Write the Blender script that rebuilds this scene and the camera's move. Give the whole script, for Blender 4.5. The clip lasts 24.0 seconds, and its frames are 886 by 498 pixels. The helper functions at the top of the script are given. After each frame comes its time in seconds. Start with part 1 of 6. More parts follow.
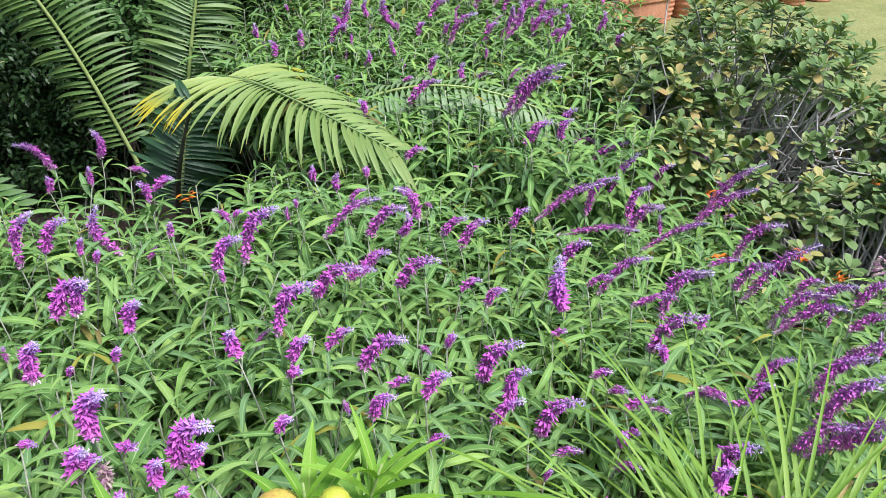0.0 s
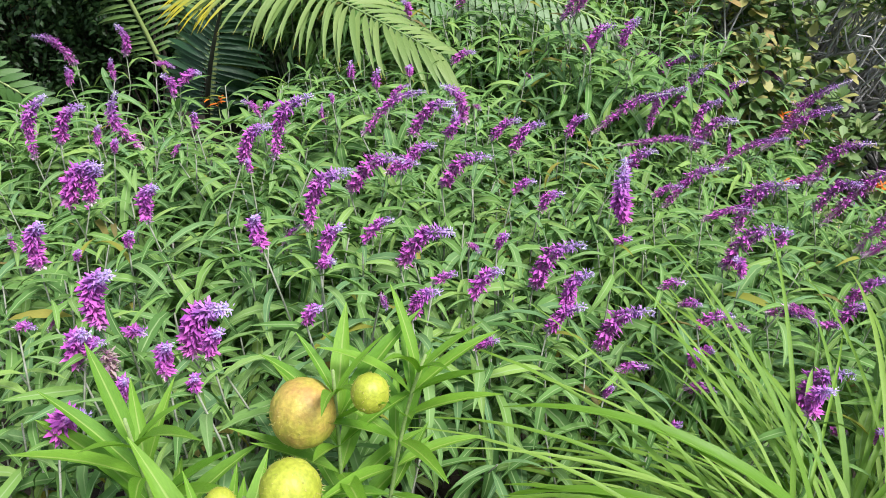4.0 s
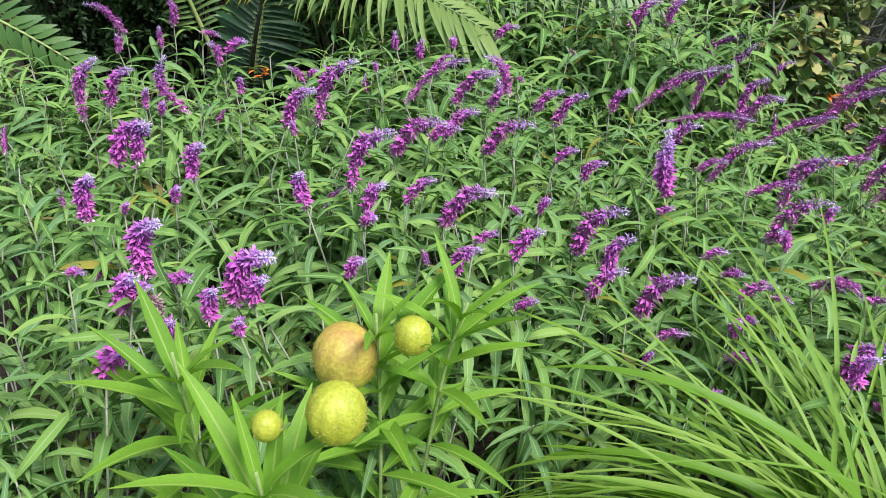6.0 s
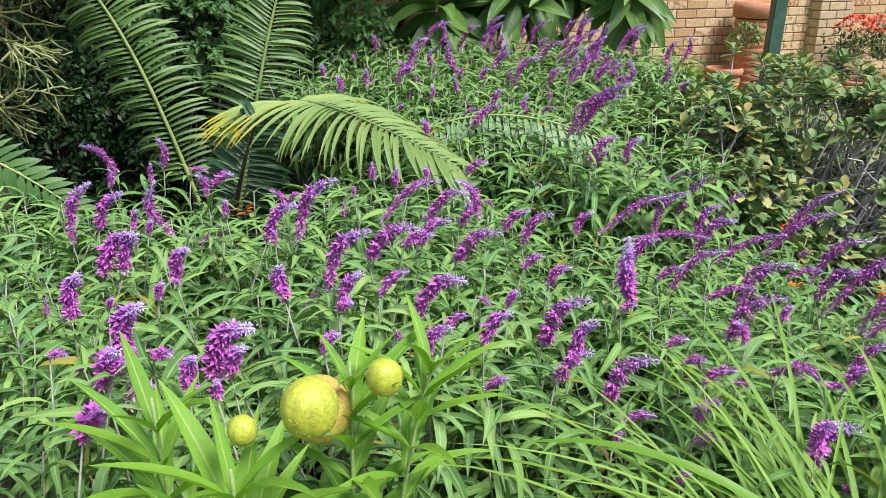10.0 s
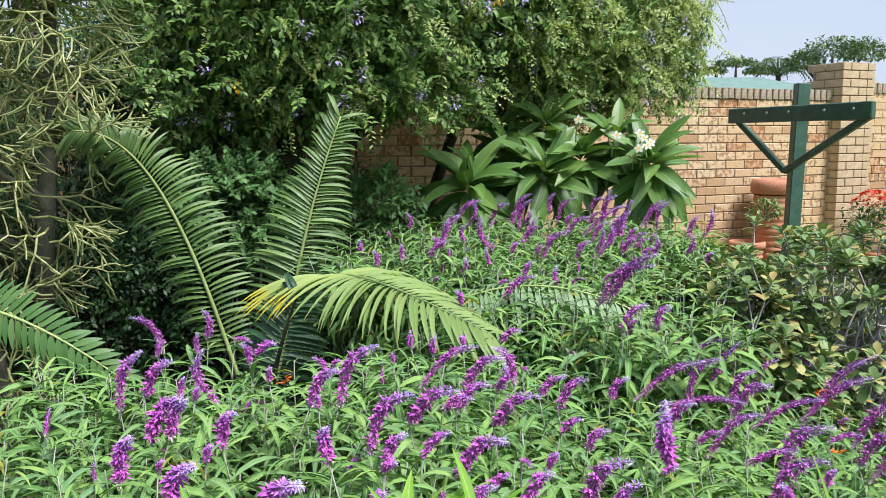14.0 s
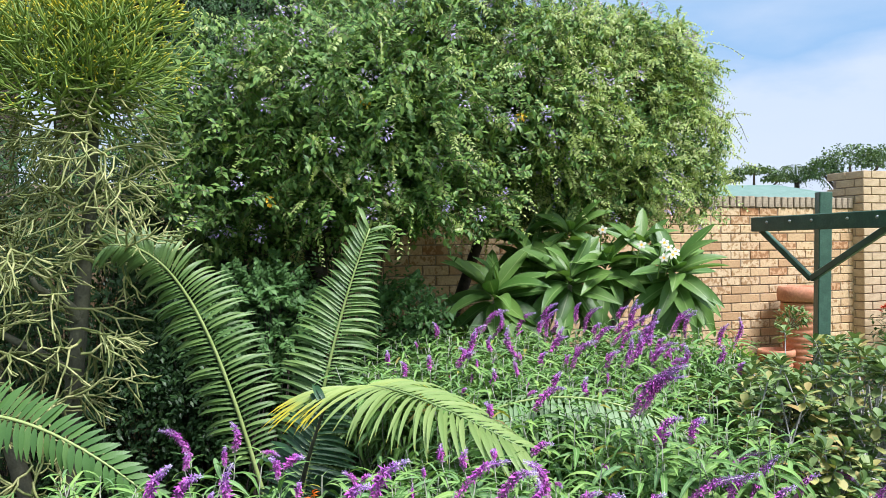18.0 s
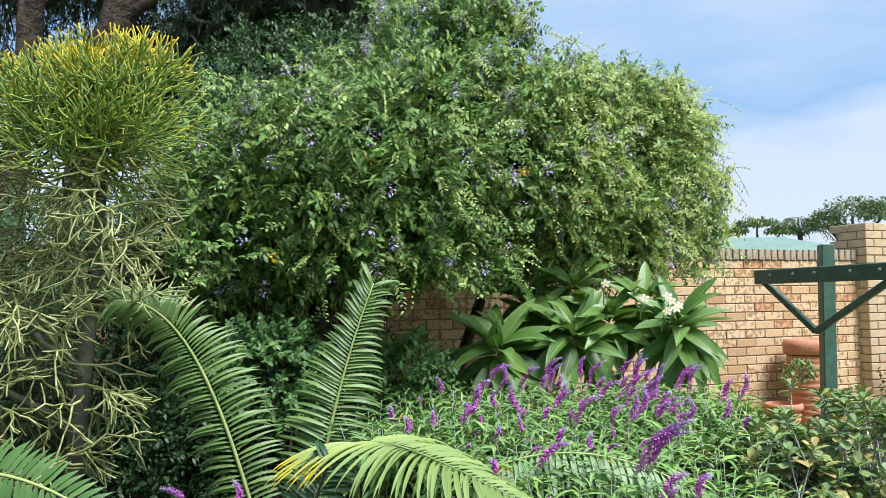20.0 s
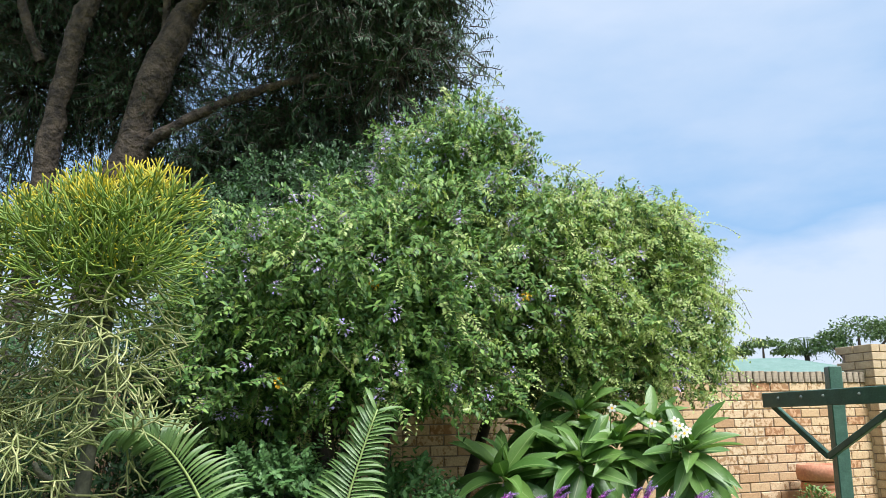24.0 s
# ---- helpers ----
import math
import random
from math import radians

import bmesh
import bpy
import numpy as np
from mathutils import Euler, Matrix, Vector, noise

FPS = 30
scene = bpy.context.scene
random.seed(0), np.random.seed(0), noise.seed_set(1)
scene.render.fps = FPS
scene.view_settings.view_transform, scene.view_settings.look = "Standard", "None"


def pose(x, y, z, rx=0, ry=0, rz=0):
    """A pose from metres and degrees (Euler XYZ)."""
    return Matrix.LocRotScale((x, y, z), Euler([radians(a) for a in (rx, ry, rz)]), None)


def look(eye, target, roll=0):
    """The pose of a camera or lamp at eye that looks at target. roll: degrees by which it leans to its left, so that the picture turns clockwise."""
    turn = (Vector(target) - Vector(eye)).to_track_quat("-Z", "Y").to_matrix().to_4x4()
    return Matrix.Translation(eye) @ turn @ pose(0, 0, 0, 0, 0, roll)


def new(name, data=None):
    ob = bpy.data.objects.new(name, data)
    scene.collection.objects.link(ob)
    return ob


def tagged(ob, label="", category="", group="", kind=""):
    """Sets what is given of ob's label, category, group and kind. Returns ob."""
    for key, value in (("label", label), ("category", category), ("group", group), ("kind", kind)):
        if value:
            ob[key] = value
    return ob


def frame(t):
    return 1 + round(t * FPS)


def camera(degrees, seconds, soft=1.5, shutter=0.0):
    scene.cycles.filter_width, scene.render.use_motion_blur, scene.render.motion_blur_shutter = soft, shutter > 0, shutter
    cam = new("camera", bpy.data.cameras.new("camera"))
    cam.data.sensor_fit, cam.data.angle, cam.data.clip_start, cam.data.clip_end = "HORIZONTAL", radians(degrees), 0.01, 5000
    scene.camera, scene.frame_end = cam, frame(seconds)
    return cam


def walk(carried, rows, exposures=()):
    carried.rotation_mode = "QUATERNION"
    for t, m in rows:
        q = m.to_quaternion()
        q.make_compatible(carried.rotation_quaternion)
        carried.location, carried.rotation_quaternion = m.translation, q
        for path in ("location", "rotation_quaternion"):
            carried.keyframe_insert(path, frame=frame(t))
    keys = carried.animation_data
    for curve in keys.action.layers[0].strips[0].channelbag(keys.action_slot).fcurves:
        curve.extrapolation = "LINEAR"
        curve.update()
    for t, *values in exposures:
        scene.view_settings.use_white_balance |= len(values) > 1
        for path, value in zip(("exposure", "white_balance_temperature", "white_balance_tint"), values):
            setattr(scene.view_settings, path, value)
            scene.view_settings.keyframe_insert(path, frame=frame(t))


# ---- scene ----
cam = camera(57.0, 24.0, 0.75)
PATH = [
    (0, (0.135, 0.158, 1.989), (0.512, 4.511, -0.441), -0.30),
    (0.5, (0.139, 0.153, 1.952), (0.511, 4.555, -0.393), -0.20),
    (1, (0.139, 0.152, 1.919), (0.504, 4.565, -0.406), -0.10),
    (1.5, (0.136, 0.165, 1.903), (0.479, 4.607, -0.367), -0.20),
    (2, (0.125, 0.178, 1.886), (0.440, 4.646, -0.336), -0.10),
    (2.5, (0.121, 0.212, 1.847), (0.413, 4.627, -0.483), 0.10),
    (3, (0.117, 0.253, 1.818), (0.382, 4.590, -0.655), 0.20),
    (3.5, (0.110, 0.270, 1.793), (0.333, 4.535, -0.804), 0.40),
    (5.5, (0.101, 0.253, 1.717), (0.123, 4.473, -0.963), 0.40),
    (6, (0.091, 0.235, 1.717), (0.066, 4.458, -0.963), 0.60),
    (6.5, (0.082, 0.214, 1.717), (0.045, 4.432, -0.966), 1.00),
    (7, (0.081, 0.189, 1.705), (0.028, 4.419, -0.957), 1.40),
    (7.5, (0.084, 0.169, 1.698), (-0.009, 4.534, -0.740), 1.40),
    (8, (0.085, 0.148, 1.678), (-0.025, 4.615, -0.567), 1.40),
    (8.5, (0.090, 0.135, 1.652), (0.030, 4.627, -0.543), 1.30),
    (9, (0.097, 0.121, 1.629), (0.152, 4.639, -0.511), 1.30),
    (9.5, (0.099, 0.104, 1.614), (0.174, 4.702, -0.346), 1.00),
    (10, (0.106, 0.091, 1.604), (0.198, 4.788, -0.103), 0.60),
    (10.5, (0.111, 0.082, 1.593), (0.238, 4.852, 0.101), 0.40),
    (12.5, (0.083, 0.006, 1.591), (0.195, 4.916, 0.666), -0.01),
    (13, (0.083, 0.007, 1.592), (0.135, 4.935, 0.747), -0.09),
    (13.5, (0.081, 0.008, 1.594), (0.057, 4.947, 0.822), -0.19),
    (14, (0.078, 0.008, 1.599), (0.004, 4.969, 0.932), -0.28),
    (14.5, (0.072, 0.006, 1.605), (-0.049, 4.968, 0.999), -0.34),
    (15, (0.066, 0.002, 1.610), (-0.069, 4.971, 1.085), -0.39),
    (15.5, (0.060, -0.002, 1.613), (-0.110, 4.982, 1.262), -0.44),
    (16, (0.056, -0.006, 1.613), (-0.134, 4.986, 1.376), -0.50),
    (16.5, (0.055, -0.010, 1.612), (-0.153, 4.980, 1.450), -0.55),
    (17, (0.054, -0.012, 1.611), (-0.156, 4.981, 1.488), -0.59),
    (17.5, (0.053, -0.013, 1.612), (-0.158, 4.979, 1.559), -0.61),
    (18, (0.053, -0.013, 1.613), (-0.149, 4.989, 1.604), -0.62),
    (18.5, (0.054, -0.014, 1.613), (-0.152, 4.975, 1.676), -0.65),
    (20.5, (0.057, -0.038, 1.619), (-0.164, 4.940, 2.026), -0.90),
    (21, (0.056, -0.040, 1.620), (-0.163, 4.931, 2.116), -0.92),
    (21.5, (0.056, -0.042, 1.621), (-0.164, 4.920, 2.203), -0.94),
    (22, (0.056, -0.046, 1.623), (-0.160, 4.905, 2.291), -0.98),
    (22.5, (0.056, -0.052, 1.625), (-0.162, 4.882, 2.407), -1.03),
    (23, (0.055, -0.057, 1.626), (-0.157, 4.852, 2.542), -1.08),
    (23.5, (0.055, -0.062, 1.626), (-0.161, 4.831, 2.628), -1.12),
    (24, (0.055, -0.065, 1.627), (-0.168, 4.813, 2.682), -1.13),
]
walk(cam, [(t, look(eye, aim, roll)) for t, eye, aim, roll in PATH], [(0, 0.42, 6020, 21), (4, 0.3, 6170, 18), (7, 0.18, 6270, 15), (10, 0.38, 6150, 19), (14, 0.48, 6000, 21), (18, 0.62, 5930, 21), (24, 0.62, 5950, 20)])

# ---- light ----
world = bpy.data.worlds.new("sky")
scene.world = world
world.use_nodes = True
wn, wl = world.node_tree.nodes, world.node_tree.links
wn.clear()
sky = wn.new("ShaderNodeTexSky")
sky.sky_type, sky.sun_disc = "NISHITA", False
sky.sun_elevation, sky.sun_rotation = radians(57), radians(225)
sky.air_density, sky.dust_density, sky.ozone_density = 1.0, 0.5, 2.0
where = wn.new("ShaderNodeTexCoord")
stretch = wn.new("ShaderNodeMapping")
stretch.inputs["Scale"].default_value = (1.6, 1.6, 4.5)
stretch.inputs["Location"].default_value = (0.35, 0.0, 0.62)
cloud = wn.new("ShaderNodeTexNoise")
cloud.inputs["Scale"].default_value, cloud.inputs["Detail"].default_value, cloud.inputs["Roughness"].default_value = 1.6, 7.0, 0.55
cover = wn.new("ShaderNodeValToRGB")
for _ in range(3):
    cover.color_ramp.elements.new(0.5)
for e, (at, c) in zip(cover.color_ramp.elements, ((0.0, 0.95), (0.16, 0.85), (0.27, 0.22), (0.36, 0.5), (0.52, 0.85))):
    e.position, e.color = at, (c, c, c, 1)
veil = wn.new("ShaderNodeMix")
veil.data_type = "RGBA"
veil.inputs[7].default_value = (9.0, 10.2, 10.6, 1)
glow = wn.new("ShaderNodeBackground")
glow.inputs["Strength"].default_value = 0.056
out = wn.new("ShaderNodeOutputWorld")
wl.new(where.outputs["Generated"], stretch.inputs["Vector"])
wl.new(stretch.outputs["Vector"], cloud.inputs["Vector"])
rise, puff, layer = wn.new("ShaderNodeSeparateXYZ"), wn.new("ShaderNodeMath"), wn.new("ShaderNodeMath")
puff.operation, layer.operation = "MULTIPLY_ADD", "ADD"
puff.inputs[1].default_value, puff.inputs[2].default_value = 0.5, -0.25
wl.new(where.outputs["Generated"], rise.inputs[0])
wl.new(cloud.outputs["Fac"], puff.inputs[0])
wl.new(rise.outputs[2], layer.inputs[0])
wl.new(puff.outputs[0], layer.inputs[1])
wl.new(layer.outputs[0], cover.inputs["Fac"])
wl.new(cover.outputs["Color"], veil.inputs[0])
haze = wn.new("ShaderNodeMix")
haze.data_type = "RGBA"
haze.inputs[0].default_value = 0.8
haze.inputs[7].default_value = (3.2, 6.9, 10.2, 1)
wl.new(sky.outputs["Color"], haze.inputs[6])
wl.new(haze.outputs[2], veil.inputs[6])
wl.new(veil.outputs[2], glow.inputs["Color"])
wl.new(glow.outputs["Background"], out.inputs["Surface"])

sun = new("sun", bpy.data.lights.new("sun", "SUN"))
sun.data.energy, sun.data.angle, sun.data.color = 4.9, radians(22), (1.0, 0.97, 0.92)
sun.matrix_world = look((2.7, -2.7, 5.9), (0, 0, 0))

# ---- materials ----


def nodes_of(name):
    m = bpy.data.materials.new(name)
    m.use_nodes = True
    n, l = m.node_tree.nodes, m.node_tree.links
    return m, n, l, n["Principled BSDF"]


def ramp(n, stops):
    r = n.new("ShaderNodeValToRGB")
    while len(r.color_ramp.elements) < len(stops):
        r.color_ramp.elements.new(0.5)
    for e, (p, c) in zip(r.color_ramp.elements, stops):
        e.position, e.color = p, (*c, 1)
    return r


def mix(n, l, fac, a, b, kind="MIX"):
    m = n.new("ShaderNodeMix")
    m.data_type, m.blend_type = "RGBA", kind
    for slot, v in ((0, fac), (6, a), (7, b)):
        if isinstance(v, (int, float)):
            m.inputs[slot].default_value = v
        elif isinstance(v, tuple):
            m.inputs[slot].default_value = (*v, 1)
        else:
            l.new(v, m.inputs[slot])
    return m.outputs[2]


def noise_of(n, l, scale, detail=3.0, rough=0.5, vector=None):
    t = n.new("ShaderNodeTexNoise")
    t.inputs["Scale"].default_value, t.inputs["Detail"].default_value, t.inputs["Roughness"].default_value = scale, detail, rough
    if vector is None:
        vector = n.new("ShaderNodeTexCoord").outputs["Object"]
    l.new(vector, t.inputs["Vector"])
    return t.outputs["Fac"]


def bump(n, l, height, strength, distance, shader):
    b = n.new("ShaderNodeBump")
    b.inputs["Strength"].default_value, b.inputs["Distance"].default_value = strength, distance
    l.new(height, b.inputs["Height"])
    l.new(b.outputs["Normal"], shader.inputs["Normal"])


def random_of(n, l):
    """A number for each leaf: by island in joined foliage, by object for single leaves."""
    g, o, a, f = n.new("ShaderNodeNewGeometry"), n.new("ShaderNodeObjectInfo"), n.new("ShaderNodeMath"), n.new("ShaderNodeMath")
    l.new(g.outputs["Random Per Island"], a.inputs[0])
    l.new(o.outputs["Random"], a.inputs[1])
    f.operation = "FRACT"
    l.new(a.outputs[0], f.inputs[0])
    return f.outputs[0]


def leaf_mat(name, colours, tip=None, rib=None, rough=0.5, thin=0.25, gloss=0.4, edge=None, patchy=0.35):
    """Leaf: colours over a random number, the rib and the tip by the leaf's own length and width."""
    m, n, l, p = nodes_of(name)
    r = ramp(n, [(i / max(1, len(colours) - 1), c) for i, c in enumerate(colours)])
    l.new(random_of(n, l), r.inputs[0])
    col = r.outputs[0]
    uv = n.new("ShaderNodeUVMap")
    sep = n.new("ShaderNodeSeparateXYZ")
    l.new(uv.outputs[0], sep.inputs[0])
    dapple = noise_of(n, l, 22.0, 3.0)
    shade = ramp(n, [(0.3, (0.62, 0.66, 0.6)), (0.7, (1.18, 1.15, 1.1))])
    l.new(dapple, shade.inputs[0])
    col = mix(n, l, patchy, col, mix(n, l, 1.0, col, shade.outputs[0], "MULTIPLY"))
    if tip:
        start, colour = tip
        t = ramp(n, [(start, (0, 0, 0)), (min(1.0, start + 0.22), (1, 1, 1))])
        l.new(sep.outputs[1], t.inputs[0])
        col = mix(n, l, t.outputs[0], col, colour)
    if rib:
        width, colour = rib
        t = ramp(n, [(0.5 - width, (0, 0, 0)), (0.5, (1, 1, 1)), (0.5 + width, (0, 0, 0))])
        l.new(sep.outputs[0], t.inputs[0])
        col = mix(n, l, t.outputs[0], col, colour)
    l.new(col, p.inputs["Base Color"])
    p.inputs["Roughness"].default_value, p.inputs["Specular IOR Level"].default_value = rough, gloss
    bump(n, l, noise_of(n, l, 160.0, 2.0), 0.25, 0.002, p)
    if thin:
        through_leaf, both, end = n.new("ShaderNodeBsdfTranslucent"), n.new("ShaderNodeMixShader"), n["Material Output"]
        l.new(mix(n, l, 1.0, col, (1.25, 1.3, 0.6), "MULTIPLY"), through_leaf.inputs["Color"])
        both.inputs[0].default_value = thin
        l.new(p.outputs[0], both.inputs[1])
        l.new(through_leaf.outputs[0], both.inputs[2])
        l.new(both.outputs[0], end.inputs["Surface"])
    return m


def solid_mat(name, a, b, scale, rough, relief=0.0, relief_scale=None, metal=0.0, spread=(0.35, 0.65), distance=0.01):
    m, n, l, p = nodes_of(name)
    r = ramp(n, [(spread[0], a), (spread[1], b)])
    l.new(noise_of(n, l, scale, 5.0, 0.6), r.inputs[0])
    fine = ramp(n, [(0.3, (0.8, 0.8, 0.8)), (0.7, (1.12, 1.12, 1.12))])
    l.new(noise_of(n, l, scale * 9, 3.0), fine.inputs[0])
    l.new(mix(n, l, 1.0, r.outputs[0], fine.outputs[0], "MULTIPLY"), p.inputs["Base Color"])
    p.inputs["Roughness"].default_value, p.inputs["Metallic"].default_value = rough, metal
    if relief:
        bump(n, l, noise_of(n, l, relief_scale or scale * 6, 5.0), relief, distance, p)
    return m


SALVIA_LEAF = leaf_mat("salvia_leaf", [(0.075, 0.175, 0.045), (0.13, 0.265, 0.065), (0.19, 0.345, 0.08), (0.125, 0.25, 0.105), (0.26, 0.41, 0.095)], rib=(0.09, (0.30, 0.43, 0.18)), rough=0.7, thin=0.13, gloss=0.18)
SALVIA_OLD = leaf_mat("salvia_old_leaf", [(0.28, 0.31, 0.05), (0.36, 0.33, 0.07), (0.2, 0.17, 0.07)], rough=0.7, thin=0.3, gloss=0.2)
SALVIA_STEM = solid_mat("salvia_stem", (0.22, 0.25, 0.16), (0.40, 0.41, 0.33), 30, 0.8)
DRY_STEM = solid_mat("dry_stem", (0.10, 0.085, 0.06), (0.22, 0.19, 0.15), 25, 0.85)


def petal_mat():
    m, n, l, p = nodes_of("salvia_flower")
    uv, sep = n.new("ShaderNodeUVMap"), n.new("ShaderNodeSeparateXYZ")
    l.new(uv.outputs[0], sep.inputs[0])
    along = ramp(n, [(0.0, (0.52, 0.42, 0.48)), (0.14, (0.52, 0.115, 0.46)), (0.6, (0.44, 0.095, 0.43)), (0.82, (0.37, 0.16, 0.48)), (1.0, (0.40, 0.36, 0.60))])
    l.new(sep.outputs[1], along.inputs[0])
    vary = ramp(n, [(0.0, (0.65, 0.6, 0.75)), (0.6, (1.2, 1.1, 1.1)), (1.0, (1.5, 1.7, 1.35))])
    l.new(random_of(n, l), vary.inputs[0])
    col = mix(n, l, 1.0, along.outputs[0], vary.outputs[0], "MULTIPLY")
    l.new(col, p.inputs["Base Color"])
    p.inputs["Roughness"].default_value, p.inputs["Specular IOR Level"].default_value = 0.75, 0.15
    p.inputs["Sheen Weight"].default_value, p.inputs["Sheen Roughness"].default_value = 0.35, 0.5
    p.inputs["Sheen Tint"].default_value = (0.8, 0.7, 1.0, 1)
    return m


SALVIA_FLOWER = petal_mat()
FADED_FLOWER = leaf_mat("faded_flower", [(0.42, 0.30, 0.32), (0.55, 0.42, 0.42), (0.35, 0.12, 0.32)], rough=0.8, thin=0.2)
CYCAD_DARK = leaf_mat("cycad_leaflet", [(0.075, 0.155, 0.035), (0.11, 0.205, 0.048), (0.165, 0.27, 0.07)], rib=(0.06, (0.12, 0.20, 0.055)), rough=0.45, thin=0.15, gloss=0.5)
CYCAD_PALE = leaf_mat("cycad_pale_leaflet", [(0.20, 0.31, 0.09), (0.25, 0.36, 0.11), (0.29, 0.39, 0.13)], tip=(0.93, (0.5, 0.42, 0.06)), rough=0.42, thin=0.25, gloss=0.45)
CYCAD_YELLOW = leaf_mat("cycad_yellowing_leaflet", [(0.27, 0.38, 0.10), (0.33, 0.42, 0.12)], tip=(0.64, (0.60, 0.52, 0.03)), rough=0.42, thin=0.25, gloss=0.45)
CYCAD_GREY = leaf_mat("cycad_greygreen_leaflet", [(0.21, 0.33, 0.16), (0.27, 0.39, 0.20), (0.18, 0.30, 0.13)], rough=0.45, thin=0.25)
CYCAD_MID = leaf_mat("cycad_midgreen_leaflet", [(0.06, 0.15, 0.035), (0.085, 0.19, 0.045), (0.11, 0.22, 0.055)], rough=0.4, thin=0.2)
# Darker leaflet green: the shade round one low frond is painted into the colour.
CYCAD_PAINTED_SHADE = leaf_mat("cycad_painted_shade_leaflet", [(0.025, 0.075, 0.032), (0.035, 0.095, 0.04), (0.05, 0.12, 0.05)], rough=0.4, thin=0.1)
RACHIS = solid_mat("rachis", (0.26, 0.36, 0.10), (0.36, 0.45, 0.16), 20, 0.45)
RACHIS_PALE = solid_mat("rachis_pale", (0.16, 0.25, 0.08), (0.22, 0.32, 0.11), 20, 0.5)
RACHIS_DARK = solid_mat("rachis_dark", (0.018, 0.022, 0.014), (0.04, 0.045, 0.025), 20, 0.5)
FRANGIPANI_LEAF = leaf_mat("frangipani_leaf", [(0.07, 0.165, 0.03), (0.10, 0.21, 0.042), (0.145, 0.265, 0.055), (0.085, 0.18, 0.04)], rib=(0.05, (0.24, 0.35, 0.12)), rough=0.43, thin=0.2, gloss=0.5)
FRANGIPANI_BARK = solid_mat("frangipani_bark", (0.20, 0.19, 0.16), (0.34, 0.32, 0.28), 14, 0.75, 0.4)
FRANGIPANI_PETAL = leaf_mat("frangipani_petal", [(0.58, 0.57, 0.48), (0.63, 0.61, 0.53)], rough=0.5, thin=0.25)
YELLOW = leaf_mat("yellow_petal", [(0.8, 0.5, 0.02), (0.75, 0.42, 0.02)], rough=0.6, thin=0.15)
ORANGE = leaf_mat("orange_petal", [(0.75, 0.16, 0.015), (0.8, 0.24, 0.02)], rough=0.5, thin=0.2)
RED = leaf_mat("red_petal", [(0.55, 0.03, 0.02), (0.65, 0.07, 0.03)], rough=0.5, thin=0.2)
HAWTHORN_LEAF = leaf_mat("hawthorn_leaf", [(0.08, 0.15, 0.048), (0.14, 0.235, 0.08), (0.19, 0.29, 0.105), (0.15, 0.24, 0.088), (0.28, 0.35, 0.13)], rib=(0.05, (0.14, 0.19, 0.07)), rough=0.5, thin=0.12, gloss=0.22)
HAWTHORN_OLD = leaf_mat("hawthorn_old_leaf", [(0.38, 0.40, 0.12), (0.42, 0.38, 0.13), (0.32, 0.36, 0.11), (0.36, 0.25, 0.09)], rough=0.6, thin=0.15)
HAWTHORN_TWIG = solid_mat("grey_twig", (0.28, 0.27, 0.25), (0.52, 0.51, 0.48), 20, 0.8, 0.3)
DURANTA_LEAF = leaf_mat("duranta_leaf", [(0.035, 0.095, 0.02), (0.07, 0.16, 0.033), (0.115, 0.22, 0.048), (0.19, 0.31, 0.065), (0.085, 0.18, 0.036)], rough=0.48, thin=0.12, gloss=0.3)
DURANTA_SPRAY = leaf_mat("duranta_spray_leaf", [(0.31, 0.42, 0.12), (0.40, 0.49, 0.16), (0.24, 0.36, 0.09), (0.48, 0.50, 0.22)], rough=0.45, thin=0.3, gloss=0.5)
DURANTA_FLOWER = leaf_mat("duranta_flower", [(0.42, 0.35, 0.72), (0.56, 0.49, 0.80), (0.33, 0.24, 0.62)], rough=0.6, thin=0.25)
TWIG = solid_mat("green_brown_twig", (0.13, 0.14, 0.06), (0.22, 0.20, 0.10), 18, 0.8)
BARK_DARK = solid_mat("dark_bark", (0.035, 0.028, 0.02), (0.085, 0.07, 0.05), 9, 0.9, 0.7, 24)
BARK = solid_mat("scaly_bark", (0.03, 0.024, 0.017), (0.12, 0.092, 0.062), 9, 0.9, 1.0, 20, distance=0.06)
NEEDLE = leaf_mat("dark_tree_leaf", [(0.02, 0.05, 0.02), (0.035, 0.075, 0.03), (0.06, 0.11, 0.045)], rough=0.55, thin=0.1)
PENCIL = leaf_mat("pencil_twig", [(0.10, 0.135, 0.035), (0.19, 0.23, 0.07), (0.42, 0.43, 0.18), (0.14, 0.18, 0.05)], rough=0.5, thin=0.0)
PENCIL_TOP = leaf_mat("pencil_tip", [(0.085, 0.16, 0.025), (0.135, 0.22, 0.03), (0.19, 0.26, 0.035)], tip=(0.97, (0.45, 0.40, 0.02)), rough=0.5, thin=0.0)
PENCIL_YELLOW = leaf_mat("pencil_yellow_tip", [(0.19, 0.27, 0.03), (0.27, 0.32, 0.03)], tip=(0.8, (0.55, 0.43, 0.015)), rough=0.5, thin=0.0)
PENCIL_BARK = solid_mat("pencil_bark", (0.06, 0.065, 0.04), (0.12, 0.125, 0.075), 10, 0.8, 0.5)
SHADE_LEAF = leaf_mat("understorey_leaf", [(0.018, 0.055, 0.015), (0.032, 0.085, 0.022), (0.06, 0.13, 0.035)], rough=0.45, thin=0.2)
BLUE_LEAF = leaf_mat("bluegreen_leaf", [(0.055, 0.14, 0.035), (0.085, 0.19, 0.05), (0.12, 0.24, 0.065)], rough=0.55, thin=0.2)
